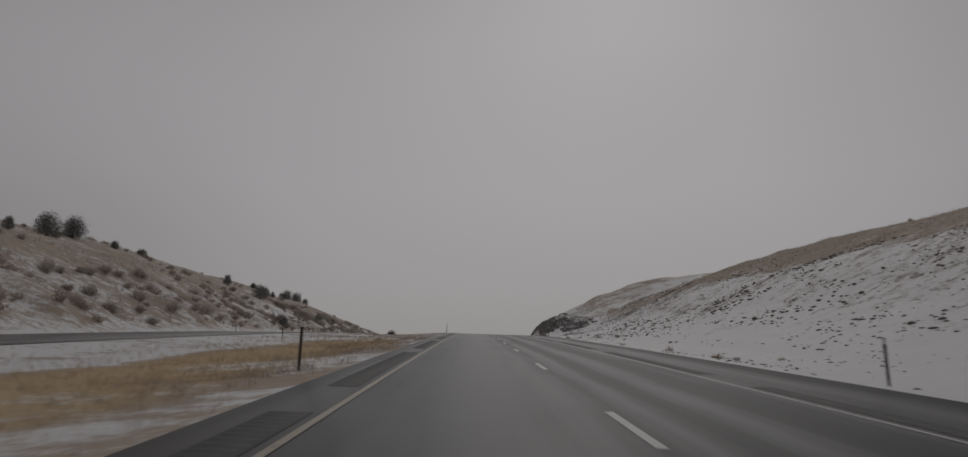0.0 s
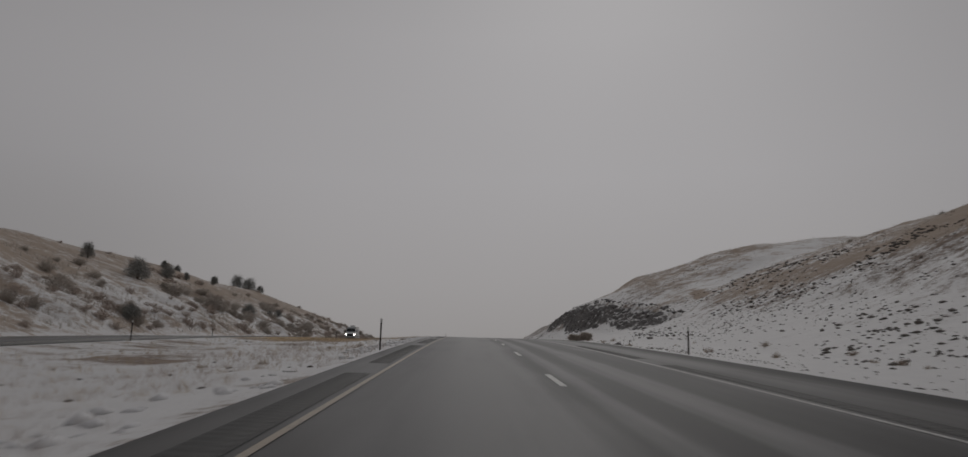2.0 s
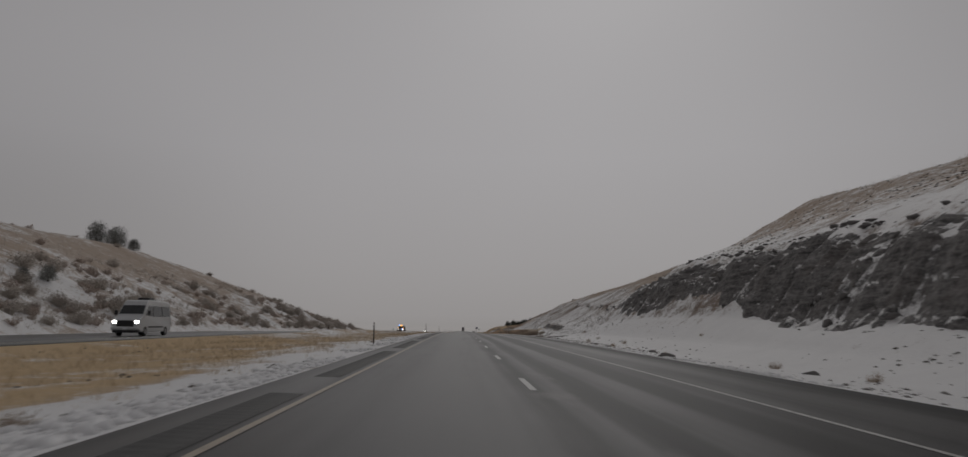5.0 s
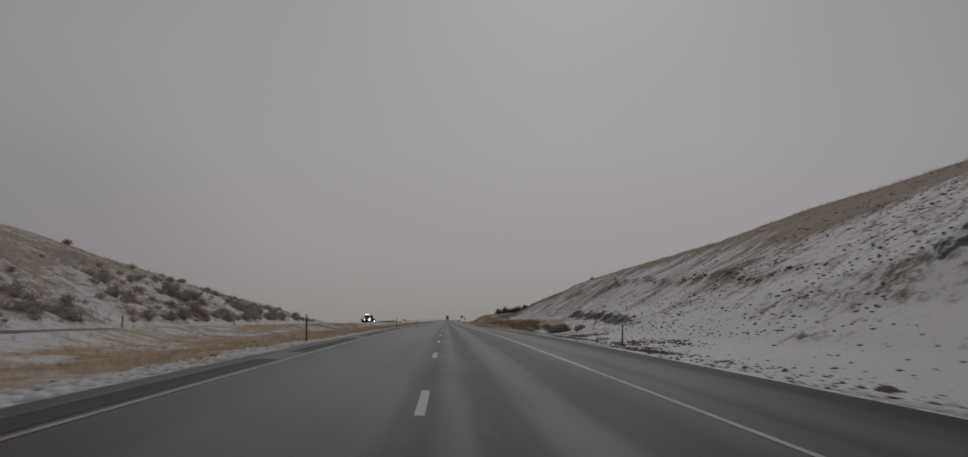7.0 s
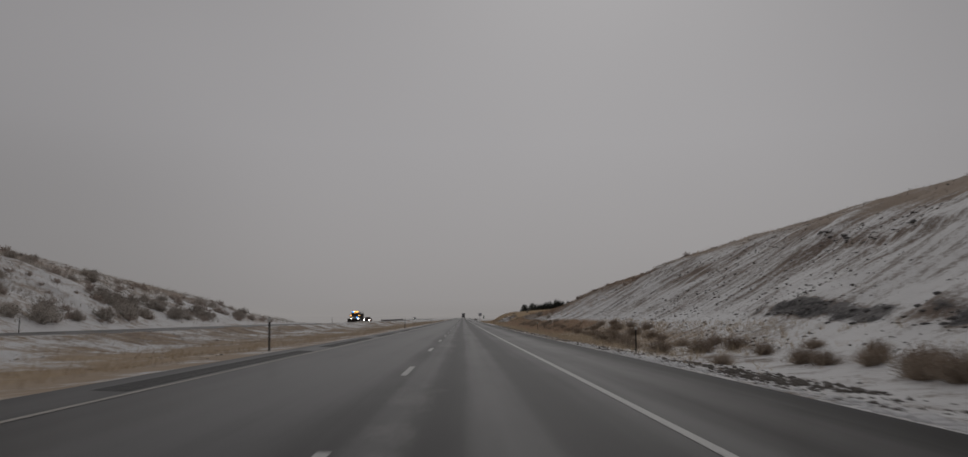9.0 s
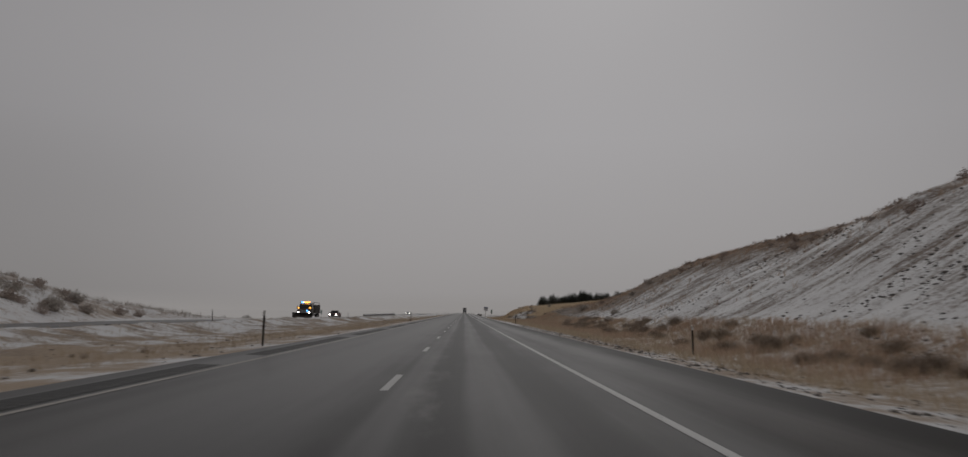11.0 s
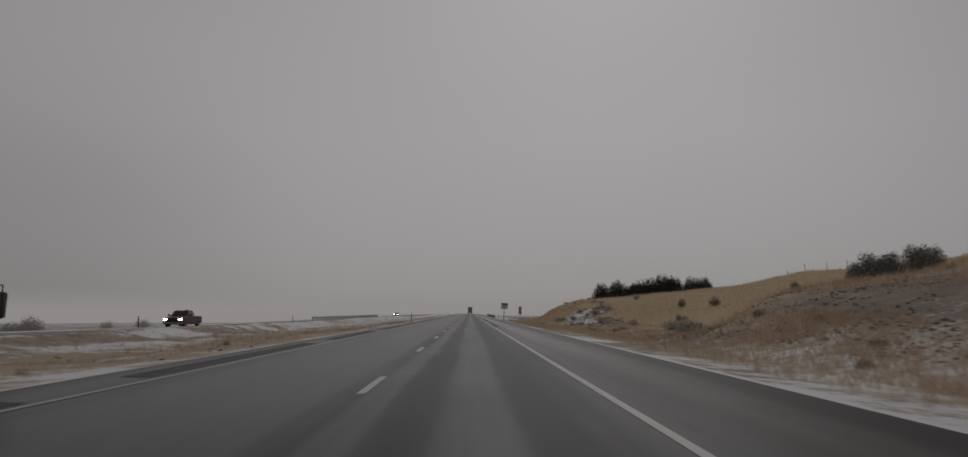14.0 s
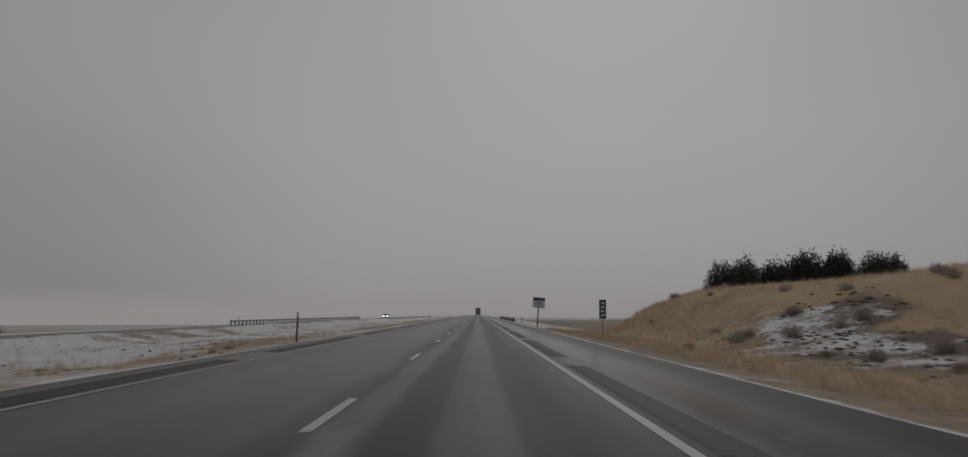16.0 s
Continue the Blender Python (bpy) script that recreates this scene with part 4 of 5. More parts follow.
SAGE_MESHES = [bush_mesh("sagebrush", 100 + i, 1.5 + .1 * i, .85 + .06 * (i % 3), 200, 1000, SAGE, .046, .15, .6) for i in range(5)]
STIFF_MESHES = [bush_mesh("sagebrush", 120 + i, 1.5, .95, 200, 900, DARK_SAGE, .046, .15, .6) for i in range(2)]
LIGHT_MESHES = [bush_mesh("light_scrub", 150 + i, 1.7, .85, 50, 210, SCRUB, .085) for i in range(5)]
BRUSH_MESHES = [bush_mesh("dry_brush", 200 + i, 2.1, .92 + .08 * (i % 2), 460, 1500, BRUSH, .030, .25, .42) for i in range(4)]
TWIG_MESHES = [bush_mesh("low_weed", 300 + i, .6, .3, 60, 110, BRUSH, .025, .2) for i in range(3)]


def scatter(name, meshes, count, region, sizes, seed, label, category, group, keep=None):
    """Plants strewn over a region of the land, one object each."""
    rng = np.random.default_rng(seed)
    x0, x1, y0, y1 = region
    done = tries = 0
    while done < count and tries < count * 30:
        tries += 1
        x, y = rng.uniform(x0, x1), rng.uniform(y0, y1)
        if keep is not None and not keep(x, y, rng):
            continue
        ob = share(name, meshes[done % len(meshes)], turned(x, y, rng.uniform(*sizes), rng.uniform(0, 6.28), .04, rng.uniform(.75, 1.15)))
        tagged(ob, label, category, group)
        done += 1


def clustered(size, seed, least):
    def keep(x, y, rng):
        return float(fbm(x, y, size, 3, seed)) > least
    return keep


scatter("sagebrush", SAGE_MESHES, 60, (-52, -38.5, 20, 165), (.8, 1.6), 11, "frosted, haze-paled sagebrush low on the snowy hill", "shrub", "sagebrush on the west hill", clustered(12, 87, -.1))
scatter("sagebrush", SAGE_MESHES, 150, (-51, -38.5, 165, 445), (.9, 2.2), 1, "grey-brown sagebrush on the foot of the snowy hill", "shrub", "sagebrush on the west hill", clustered(16, 81, .0))
scatter("sagebrush", SAGE_MESHES, 42, (-74, -50, 60, 460), (.7, 1.7), 2, "grey sagebrush high on the frosted hillside", "shrub", "sagebrush on the west hill", clustered(20, 82, .05))
scatter("sagebrush", SAGE_MESHES, 8, (13.5, 24, 530, 585), (.35, .65), 4, "grey sagebrush in tan grass on the knoll", "shrub", "sagebrush on the knoll")
scatter("sagebrush", SAGE_MESHES, 14, (36, 60, -5, 170), (.4, .8), 5, "small grey shrub on the grassy crest", "shrub", "sagebrush on the cut slope")
scatter("dry_brush", BRUSH_MESHES, 34, (10.6, 14.6, 304, 352), (.5, .9), 6, "brown dry brush in the roadside ditch", "shrub", "dry brush in the ditch")
scatter("dry_brush", BRUSH_MESHES, 105, (12.2, 15.6, 352, 455), (.4, .75), 7, "brown dry brush at the foot of the cut", "shrub", "dry brush in the ditch")
scatter("dry_brush", BRUSH_MESHES, 26, (10.5, 16.0, 470, 590), (.25, .55), 8, "brown dry brush beside the shoulder", "shrub", "dry brush in the ditch")
scatter("low_weed", TWIG_MESHES, 46, (9.0, 14.5, -5, 300), (.5, 1.2), 9, "small dry weed poking through the snow", "weed", "weeds along the east verge")
scatter("low_weed", TWIG_MESHES, 80, (-10.0, -6.0, 0, 560), (.4, 1.0), 10, "small dry weed at the median edge", "weed", "weeds along the median", clustered(12, 83, .0))
for x, y, s in ((18.1, 445.5, 1.0), (19.6, 478.5, 1.3), (23.6, 461, .9), (27.1, 466, .9), (14.5, 503, 1.3), (17.6, 518.8, 1.05), (18.9, 519.8, 1.0), (15.7, 506, 1.15), (13.3, 503.3, .6), (20.2, 527.4, .6), (20.7, 522.5, .7), (12.7, 554.9, .65), (14.4, 553.3, .7), (14.6, 547.2, .55), (17.1, 552.9, .6), (16.8, 547.1, .6), (16.1, 552.7, .45), (19.7, 542.8, .65), (17.6, 533, .85), (23.8, 537.5, .6)):
    tagged(share("sagebrush", SAGE_MESHES[int(y) % 5], turned(x, y, s, y, .04)), "bushy grey sagebrush on the slope", "shrub", "sagebrush on the cut slope")
for x, y, s in ((26.6, 548.2, .85), (29.5, 545, 1.0), (23.6, 538.6, .62), (38.5, 544.3, 1.0)):
    tagged(share("sagebrush", STIFF_MESHES[int(y) % 2], turned(x, y, s, y, .03, 1.2)), "dark stiff sagebrush standing in golden grass", "shrub", "sagebrush on the knoll")


def thicket(name, label, count, region, sizes, seed, keep):
    """More of the same shrubs, too many and too far to count, as one object."""
    rng = np.random.default_rng(seed)
    x0, x1, y0, y1 = region
    pieces = []
    while len(pieces) < count:
        x, y = rng.uniform(x0, x1), rng.uniform(y0, y1)
        if not keep(x, y, rng):
            continue
        v, f = SHAPES[LIGHT_MESHES[len(pieces) % 5].name]
        a, s = rng.uniform(0, 6.28), rng.uniform(*sizes)
        c, d = math.cos(a) * s, math.sin(a) * s
        w = np.stack([v[:, 0] * c - v[:, 1] * d + x, v[:, 0] * d + v[:, 1] * c + y, v[:, 2] * s * rng.uniform(.7, 1.1) + ground_at(x, y) - .04], 1)
        pieces.append((w, f))
    v, f = joined(pieces)
    tagged(new(name, raw_mesh(name, v, f, SCRUB)), label, "scrub", kind="stuff")


def hill_habit(x, y, rng):
    """Scrub grows in belts along the foot and thins out uphill."""
    return float(fbm(x, y, 17, 3, 84)) + .75 * (1 - float(ease(42, 62, -x))) > rng.uniform(.1, .75)


thicket("crest_thicket", "grey-brown scrub along the crest of the cut", 150, (19, 46, 405, 500), (.3, .9), 52, lambda x, y, rng: x > 25 + 6 * rng.random() - 5 * float(ease(440, 470, y)))
thicket("hill_thicket", "reddish-brown scrub spread over the western hillside", 760, (-84, -38.2, 5, 455), (.45, 1.35), 51, hill_habit)
for i, (x, y, s) in enumerate(((12.15, 167.7, 1.6), (12.75, 165.7, 1.2), (13.1, 163.3, 1.75))):
    tagged(share("tumbleweed", ball_mesh("tumbleweed", 400 + i, s), turned(x, y, 1, i, .03, .80)), "round brown tumbleweed resting on snow by the shoulder", "tumbleweed", "tumbleweeds")
for i, (x, y, w, h) in enumerate(((-95, 610, 6.5, 5.2), (-89, 612, 6.0, 5.0), (-85, 610, 5.5, 5.4), (-109, 655, 7.5, 5.6), (-90, 655, 5.0, 4.9), (-81, 655, 5.5, 5.5), (-118, 612, 7.0, 4.8), (-124, 608, 8.0, 5.0), (-131, 612, 7.0, 5.2))):
    t = juniper(70 + i, w, h * .72, "bare tree far off on the misty plain, greyed for haze", "trees on the plain", HAZED_TWIGS)
    t.matrix_basis = turned(x, y, 1, i)


def strewn(name, label, category, shape, count, region, seed, weight, material, sizes):
    """Ground litter that nobody could count, as one object."""
    rng = np.random.default_rng(seed)
    x0, x1, y0, y1 = region
    x, y = rng.uniform(x0, x1, count * 3), rng.uniform(y0, y1, count * 3)
    ok = rng.random(count * 3) < np.clip(weight(x, y), 0, 1)
    x, y = x[ok][:count], y[ok][:count]
    v, f = shape(rng, np.stack([x, y, ground_z(x, y)], 1), sizes[0] + (sizes[1] - sizes[0]) * rng.random(len(x)) ** 1.8)
    tagged(new(name, raw_mesh(name, v, f, material)), label, category, kind="stuff")


def tuft_shape(rng, at, size):
    n, blades = len(at), 6
    p = np.repeat(at, blades, 0) + np.concatenate([rng.normal(0, .07, (n * blades, 2)), np.full((n * blades, 1), -.02)], 1)
    s = np.repeat(size, blades)
    lean = rng.normal(0, .32, (n * blades, 2)) * s[:, None]
    tip = p + np.concatenate([lean, (s * rng.uniform(.6, 1.1, n * blades))[:, None]], 1)
    bend = np.concatenate([-lean * .2, np.zeros((n * blades, 1))], 1)
    return ribbons(rng, p, tip, bend, s * .020)


def lump_shape(rng, at, size):
    """Rough stones and clods: squashed, broken octahedra."""
    n = len(at)
    unit = np.array([(1, 0, 0), (0, 1, 0), (-1, 0, 0), (0, -1, 0), (.2, .1, 1), (0, 0, -1), (.7, .7, .5), (-.6, .6, .55)])
    faces = np.array([(0, 6, 4), (6, 1, 4), (1, 7, 4), (7, 2, 4), (2, 3, 4), (3, 0, 4), (0, 1, 6), (1, 2, 7), (0, 5, 1), (1, 5, 2), (2, 5, 3), (3, 5, 0)])
    a = rng.uniform(0, 6.28, n)
    stretch = np.stack([rng.uniform(.7, 1.3, n), rng.uniform(.9, 1.9, n), rng.uniform(.35, .75, n)], 1)
    p = unit[None] * (1 + rng.uniform(-.25, .25, (n, 8, 1))) * (size[:, None] * stretch)[:, None]
    c, s = np.cos(a * .15)[:, None], np.sin(a * .15)[:, None]
    p = np.stack([p[..., 0] * c - p[..., 1] * s, p[..., 0] * s + p[..., 1] * c, p[..., 2]], -1)
    return (p + at[:, None]).reshape(-1, 3), (np.arange(n)[:, None, None] * 8 + faces[None]).reshape(-1, 3)


strewn("median_grass", "straw-coloured dry grass across the median", "grass", tuft_shape, 33000, (-20.5, -6.2, -4, 640), 21, lambda x, y: (cover_of(x, y)[1] - .42) * 1.6, STRAW, (.10, .32))
strewn("verge_grass", "dry straw grass along the ditch", "grass", tuft_shape, 26000, (8.4, 16.5, 312, 600), 22, lambda x, y: (.5 + .4 * fbm(x, y, 7, 2, 89)) * ease(312, 350, y) * (1 - .9 * knoll_rubble(x, y)) * (1 - .6 * (1 - ease(8.8, 10, x)) * ease(470, 490, y) * (1 - ease(525, 535, y))), STRAW, (.14, .44))
strewn("ditch_grass", "tall orange-tan grass filling the ditch", "grass", tuft_shape, 15000, (10.6, 16.2, 378, 520), 30, lambda x, y: (.45 + .9 * fbm(x, y, 4, 2, 90)) * (1 - .6 * ease(485, 505, y)), RUSSET, (.16, .52))
strewn("crest_scrub", "low brown scrub on the upper cut slope", "scrub", tuft_shape, 12000, (19, 48, 402, 506), 34, lambda x, y: (.60 - cover_of(x, y)[0]) * 3 * (.6 + fbm(x, y, 4, 3, 92)), RUSSET, (.15, .6))
strewn("knoll_brush", "russet brush on the flank of the knoll", "brush", tuft_shape, 4200, (10.2, 20, 500, 592), 35, lambda x, y: (.12 + 1.4 * fbm(x, y, 5, 3, 93)) * (1 - .8 * knoll_rubble(x, y)), RUSSET, (.15, .5))
strewn("ledge_blocks", "dark broken blocks along the worn ledges", "stones", lump_shape, 4200, (14.6, 28, 262, 356), 36, lambda x, y: .35 * ledge_rock(x, y) + 1.0 * (np.abs(x - ledge_lines(y)[0]) < .16) * ledges(y)[0] * (fbm(x * 0, y, 6, 3, 43) > -.25), BOULDER, (.04, .22))
strewn("verge_blocks", "dark frozen clods broken over the snowy verge", "stones", lump_shape, 3800, (7.8, 14.5, 256, 330), 37, lambda x, y: np.clip(2.2 * fbm(x, y * .45, 3, 3, 94) - .1, 0, 1) * (1.3 - ease(8, 15.5, x)), CLOD, (.02, .12))
strewn("median_stubble", "brown stubble and dead weeds over the median", "weeds", tuft_shape, 9000, (-20.5, -6.0, 300, 640), 38, lambda x, y: .35 + .9 * fbm(x, y * .4, 4, 3, 95), SCRUB, (.06, .22))
strewn("median_weeds", "brown weed stubble poking through the median snow", "weeds", tuft_shape, 11000, (-20, -5.2, -4, 135), 33, lambda x, y: .3 + .9 * fbm(x, y * .5, 4, 3, 91), SCRUB, (.06, .24))
strewn("knoll_grass", "tan grass covering the low knoll", "grass", tuft_shape, 21000, (12, 48, 484, 620), 23, lambda x, y: (cover_of(x, y)[1] - .5) * 2, STRAW, (.16, .42))
strewn("crest_grass", "pale dry grass on the crest of the cut", "grass", tuft_shape, 9000, (30, 62, 10, 480), 24, lambda x, y: (.58 - cover_of(x, y)[0]) * 4, FROSTED, (.2, .45))
strewn("hill_grass", "frosted dry grass on the western hill", "grass", tuft_shape, 10000, (-84, -37, 20, 500), 25, lambda x, y: .5 + fbm(x, y, 14, 3, 85), FROSTED, (.2, .45))
strewn("hill_scrub", "small grey scrub on the western hill", "scrub", tuft_shape, 9000, (-60, -38, 20, 480), 26, lambda x, y: .35 + 1.4 * fbm(x, y, 9, 3, 86), SAGE, (.35, .9))
strewn("slope_clods", "frozen clods and stones poking through snow", "stones", lump_shape, 14000, (14.5, 40, -5, 460), 27, lambda x, y: (.2 + 1.3 * fbm(x * .6, y, 7, 3, 87)) * (1 - .8 * ease(142, 152, y) * (1 - ease(236, 250, y)) * (1 - ease(16, 18, x))), CLOD, (.02, .12))
strewn("cut_clods", "dark clods and stones weathering out of the snowy cut", "stones", lump_shape, 5200, (13, 34, 8, 172), 40, lambda x, y: (.0 + 1.7 * fbm(x, y * .5, 4, 3, 97)) * (.12 + .88 * ease(15.5, 20, x)) * (1 - ease(146, 160, y)), CLOD, (.02, .21))
strewn("verge_clods", "small frozen clods scattered over the snowy verge", "stones", lump_shape, 1800, (8.2, 15, 0, 285), 39, lambda x, y: .25 + .9 * fbm(x, y * .5, 5, 3, 96), CLOD, (.02, .09))
strewn("ditch_clods", "ploughed clods along the edge of the shoulder", "stones", lump_shape, 3600, (7.2, 11.5, 150, 460), 28, lambda x, y: (1 - ease(425, 460, y)) * (.15 + .5 * ease(195, 240, y)) * (1.25 - ease(7.5, 11, x)), CLOD, (.02, .085))
strewn("median_clods", "small clods and weeds in the median snow", "stones", lump_shape, 1500, (-20, -5.4, 30, 560), 29, lambda x, y: .3 + fbm(x, y, 8, 2, 88), CLOD, (.03, .09))


strewn("bank_blocks", "dark broken stones bedded in the snowy bank", "stones", lump_shape, 110, (14.2, 17.6, 130, 144), 48, lambda x, y: 1.6 * np.exp(-((x - 16.2 - .9 * fbm(x * 0, y, 5, 2, 105)) / .9) ** 2) * (.2 + 1.3 * fbm(x, y * .5, 2.2, 3, 106)), BOULDER, (.03, .16))
strewn("brow_blocks", "dark blocks and low brush along the brow of the rock face", "stones", lump_shape, 420, (18.6, 24.2, 152, 240), 41, lambda x, y: 1.0 * (np.abs(x - 20.9 - ease(192, 215, y) - 2.2 * (1 - ease(162, 184, y)) - .6 * fbm(y * 0, y, 9, 3, 61)) < .35), BOULDER, (.06, .36))
strewn("cut_grit", "small dark stones peppered over the thin snow of the cut", "stones", lump_shape, 4500, (14, 30, 255, 430), 42, lambda x, y: .35 + 1.0 * fbm(x, y * .6, 5, 3, 98), CLOD, (.02, .11))


strewn("plough_ridge", "lumps of ploughed snow along the edge of the shoulder", "snow", lump_shape, 5200, (-6.6, -4.98, 60, 262), 43, lambda x, y: (.3 + 1.1 * fbm(x, y * .5, 2.5, 3, 99)) * (1.1 - ease(5.6, 6.6, -x)), SNOW_LUMP, (.04, .17))
strewn("plough_ridge", "lumps of ploughed snow along the outer shoulder", "snow", lump_shape, 3200, (7.08, 8.4, 150, 340), 44, lambda x, y: (.3 + 1.1 * fbm(x, y * .5, 2.5, 3, 100)) * (1.1 - ease(7.6, 8.4, x)), SNOW_LUMP, (.03, .12))
strewn("flank_rubble", "dark rubble breaking through thin snow on the flank", "stones", lump_shape, 4500, (13, 24, 440, 506), 45, lambda x, y: (.25 + 1.2 * fbm(x, y, 4, 3, 101)) * (1 - ease(494, 506, y)), CLOD, (.015, .10))
strewn("knoll_stones", "dark rubble and clods lying in the snow of the knoll", "stones", lump_shape, 3800, (10.2, 19.6, 490, 560), 47, lambda x, y: knoll_rubble(x, y) * (.35 + 1.1 * fbm(x, y, 2.5, 3, 104)), CLOD, (.02, .13))
strewn("verge_weeds", "brown weeds crowding the edge of the median", "weeds", tuft_shape, 5200, (-8.6, -5.0, 4, 76), 46, lambda x, y: (.05 + 1.3 * fbm(x, y * .6, 1.6, 3, 102)) * ease(4, 16, y) * (1 - ease(62, 76, y)), SCRUB, (.06, .22))


# ---- the dark rock face ----
def rock_mesh(name, seed, material=BOULDER):
    """One broken block: an icosphere cut by planes and roughened."""
    rng = np.random.default_rng(seed)
    bm = bmesh.new()
    bmesh.ops.create_icosphere(bm, subdivisions=2, radius=1)
    cuts = rng.normal(size=(9, 3))
    cuts /= np.linalg.norm(cuts, axis=1, keepdims=True)
    for v in bm.verts:
        p = np.array(v.co)
        for c in cuts:
            over = p @ c - .72
            if over > 0:
                p = p - c * over
        v.co = p * (1 + rng.uniform(-.05, .05))
    me = bpy.data.meshes.new(name)
    bm.to_mesh(me)
    bm.free()
    me.materials.append(material)
    return me


def rock_face():
    """The weathered face itself: gullied, fractured, sunk into the slope at its rims."""
    xs, ys = np.arange(13.6, 25.0, .13), np.arange(141, 268, .2)
    x, y = np.meshgrid(xs, ys)
    r = rockiness(x, y)
    crest = 1 - .75 * ease(19.0, 20.4, x - 1.0 * ease(192, 215, y) - 2.2 * (1 - ease(162, 184, y)))
    relief = .85 * np.abs(fbm(x * .12, y - .3 * x, 2.4, 3, 131)) + .42 * np.abs(fbm(x * .16, y - .3 * x, .9, 3, 132)) + .14 * fbm(x, y, .5, 2, 133)
    relief = relief * crest * (.75 + .25 * ease(155, 185, y)) * (.5 + .5 * ease(14.8, 16.6, x - 1.1 * ease(203, 224, y)))
    steps_down = .35 * (np.mod(x * .9 + .5 * fbm(x, y, 3, 2, 134), 1.0) - .5)
    keep = ease(.12, .5, r + .35 * fbm(x, y, 2.0, 3, 135))
    z = ground_z(x, y) + keep * (relief + .55 * steps_down * crest - .12) - .4 * (1 - keep)
    nx, ny = len(xs), len(ys)
    i, j = np.meshgrid(np.arange(nx - 1), np.arange(ny - 1))
    a = (j * nx + i).ravel()
    f = np.stack([a, a + 1, a + nx + 1, a + nx], -1)
    me = raw_mesh("rock_outcrop", np.stack([x, y, z], -1).reshape(-1, 3), f[keep.ravel()[a] > .01], BASALT)
    me.attributes.new("edge", "FLOAT", "POINT").data.foreach_set("value", np.maximum(1 - keep, .45 * (1 - ease(.3, .95, r))).ravel().astype(np.float32))
    return tagged(new("rock_outcrop", me), "dark broken basalt face with snow in its ledges", "rock face", kind="structure")


ROCKS = [rock_mesh("rock", 500 + i) for i in range(7)]
face = rock_face()
rng = np.random.default_rng(31)
laid = 0
while laid < 45:
    x, y = rng.uniform(15, 22), rng.uniform(160, 256)
    if float(rockiness(np.float64(x), np.float64(y))) < .55:
        continue
    s = rng.uniform(.12, .34)
    m = turned(x, y, 1, 0, -.25) @ Euler(rng.uniform(-.5, .5, 3)).to_matrix().to_4x4() @ Matrix.Diagonal((s * rng.uniform(.6, .9), s * rng.uniform(1.0, 2.4), s * rng.uniform(.6, .95), 1))
    share("rock", ROCKS[laid % 7], m, face)
    laid += 1
for i, (x, y, s) in enumerate(((7.75, 196.2, .38), (9.0, 120.5, .3), (9.6, 206, .24), (8.6, 214, .2), (10.4, 188, .26), (9.2, 222, .22), (-6.2, 117.5, .22), (21, 71, .18), (24, 96, .16), (19, 60, .17),
                               (26, 122, .2), (22, 132, .18), (28, 150, .2), (20, 288, .2), (24, 300, .2), (19, 318, .18), (8.9, 243, .2), (9.4, 268, .24))):
    m = turned(x, y, 1, i, s * .2) @ Matrix.Diagonal((s * 1.2, s * 1.4, s * .8, 1))
    tagged(share("stone", ROCKS[i % 7], m), "dark stone lying in the snow by the road", "stone", "fallen stones")


# ---- posts, signs, rails, fence ----
def delineator(height=1.2, label="dark steel delineator post with small reflector", group="delineator posts"):
    post = thing("delineator_post", label, "marker post", group)
    bm = bmesh.new()
    box(bm, -.032, .032, -.006, .006, -.4, height)
    box(bm, -.032, -.022, -.006, .028, -.4, height)
    box(bm, .022, .032, -.006, .028, -.4, height)
    part("stake", bm, POST_STEEL, post, "dark u-channel steel stake")
    bm = bmesh.new()
    box(bm, -.045, .045, -.018, -.008, height - .16, height - .02, .004)
    part("reflector", bm, REFLECT, post, "small pale reflector")
    return post


first_post = delineator()
LEFT_POSTS = [(-6.0, 16.6), (-5.2, 94.4), (-6.0, 204.0), (-5.7, 262.0), (-5.6, 322), (-5.6, 386), (-5.4, 456.3), (-5.6, 553.5), (-5.6, 640), (-5.6, 720)]
RIGHT_POSTS = [(8.5, 17.4), (7.9, 98.5), (9.0, 266), (9.2, 330), (10.6, 391), (7.8, 457.6), (8.4, 640)]
FAR_POSTS = [(-34.6, 105), (-21.5, 110), (-21.5, 281.5), (-21.5, 430), (-21.5, 512), (-21.5, 559), (-21.5, 180), (-34.6, 164), (-34.6, 358), (-34.6, 640)]
for i, (x, y) in enumerate(LEFT_POSTS + RIGHT_POSTS + FAR_POSTS):
    lean = (.02 * math.sin(i * 2.3), .03 * math.sin(i * 1.1 + 1))
    m = Matrix.Translation((x, y, ground_at(x, y))) @ Euler((lean[0], lean[1], .1 * math.sin(i))).to_matrix().to_4x4()
    if i:
        copy_thing(first_post, m)
    else:
        first_post.matrix_basis = m
tall_post = delineator(2.05, "tall thin marker post leaning in the median", "median markers")
tall_post.matrix_basis = Matrix.Translation((-18.5, 65.7, ground_at(-18.5, 65.7))) @ Euler((0, .06, .2)).to_matrix().to_4x4()


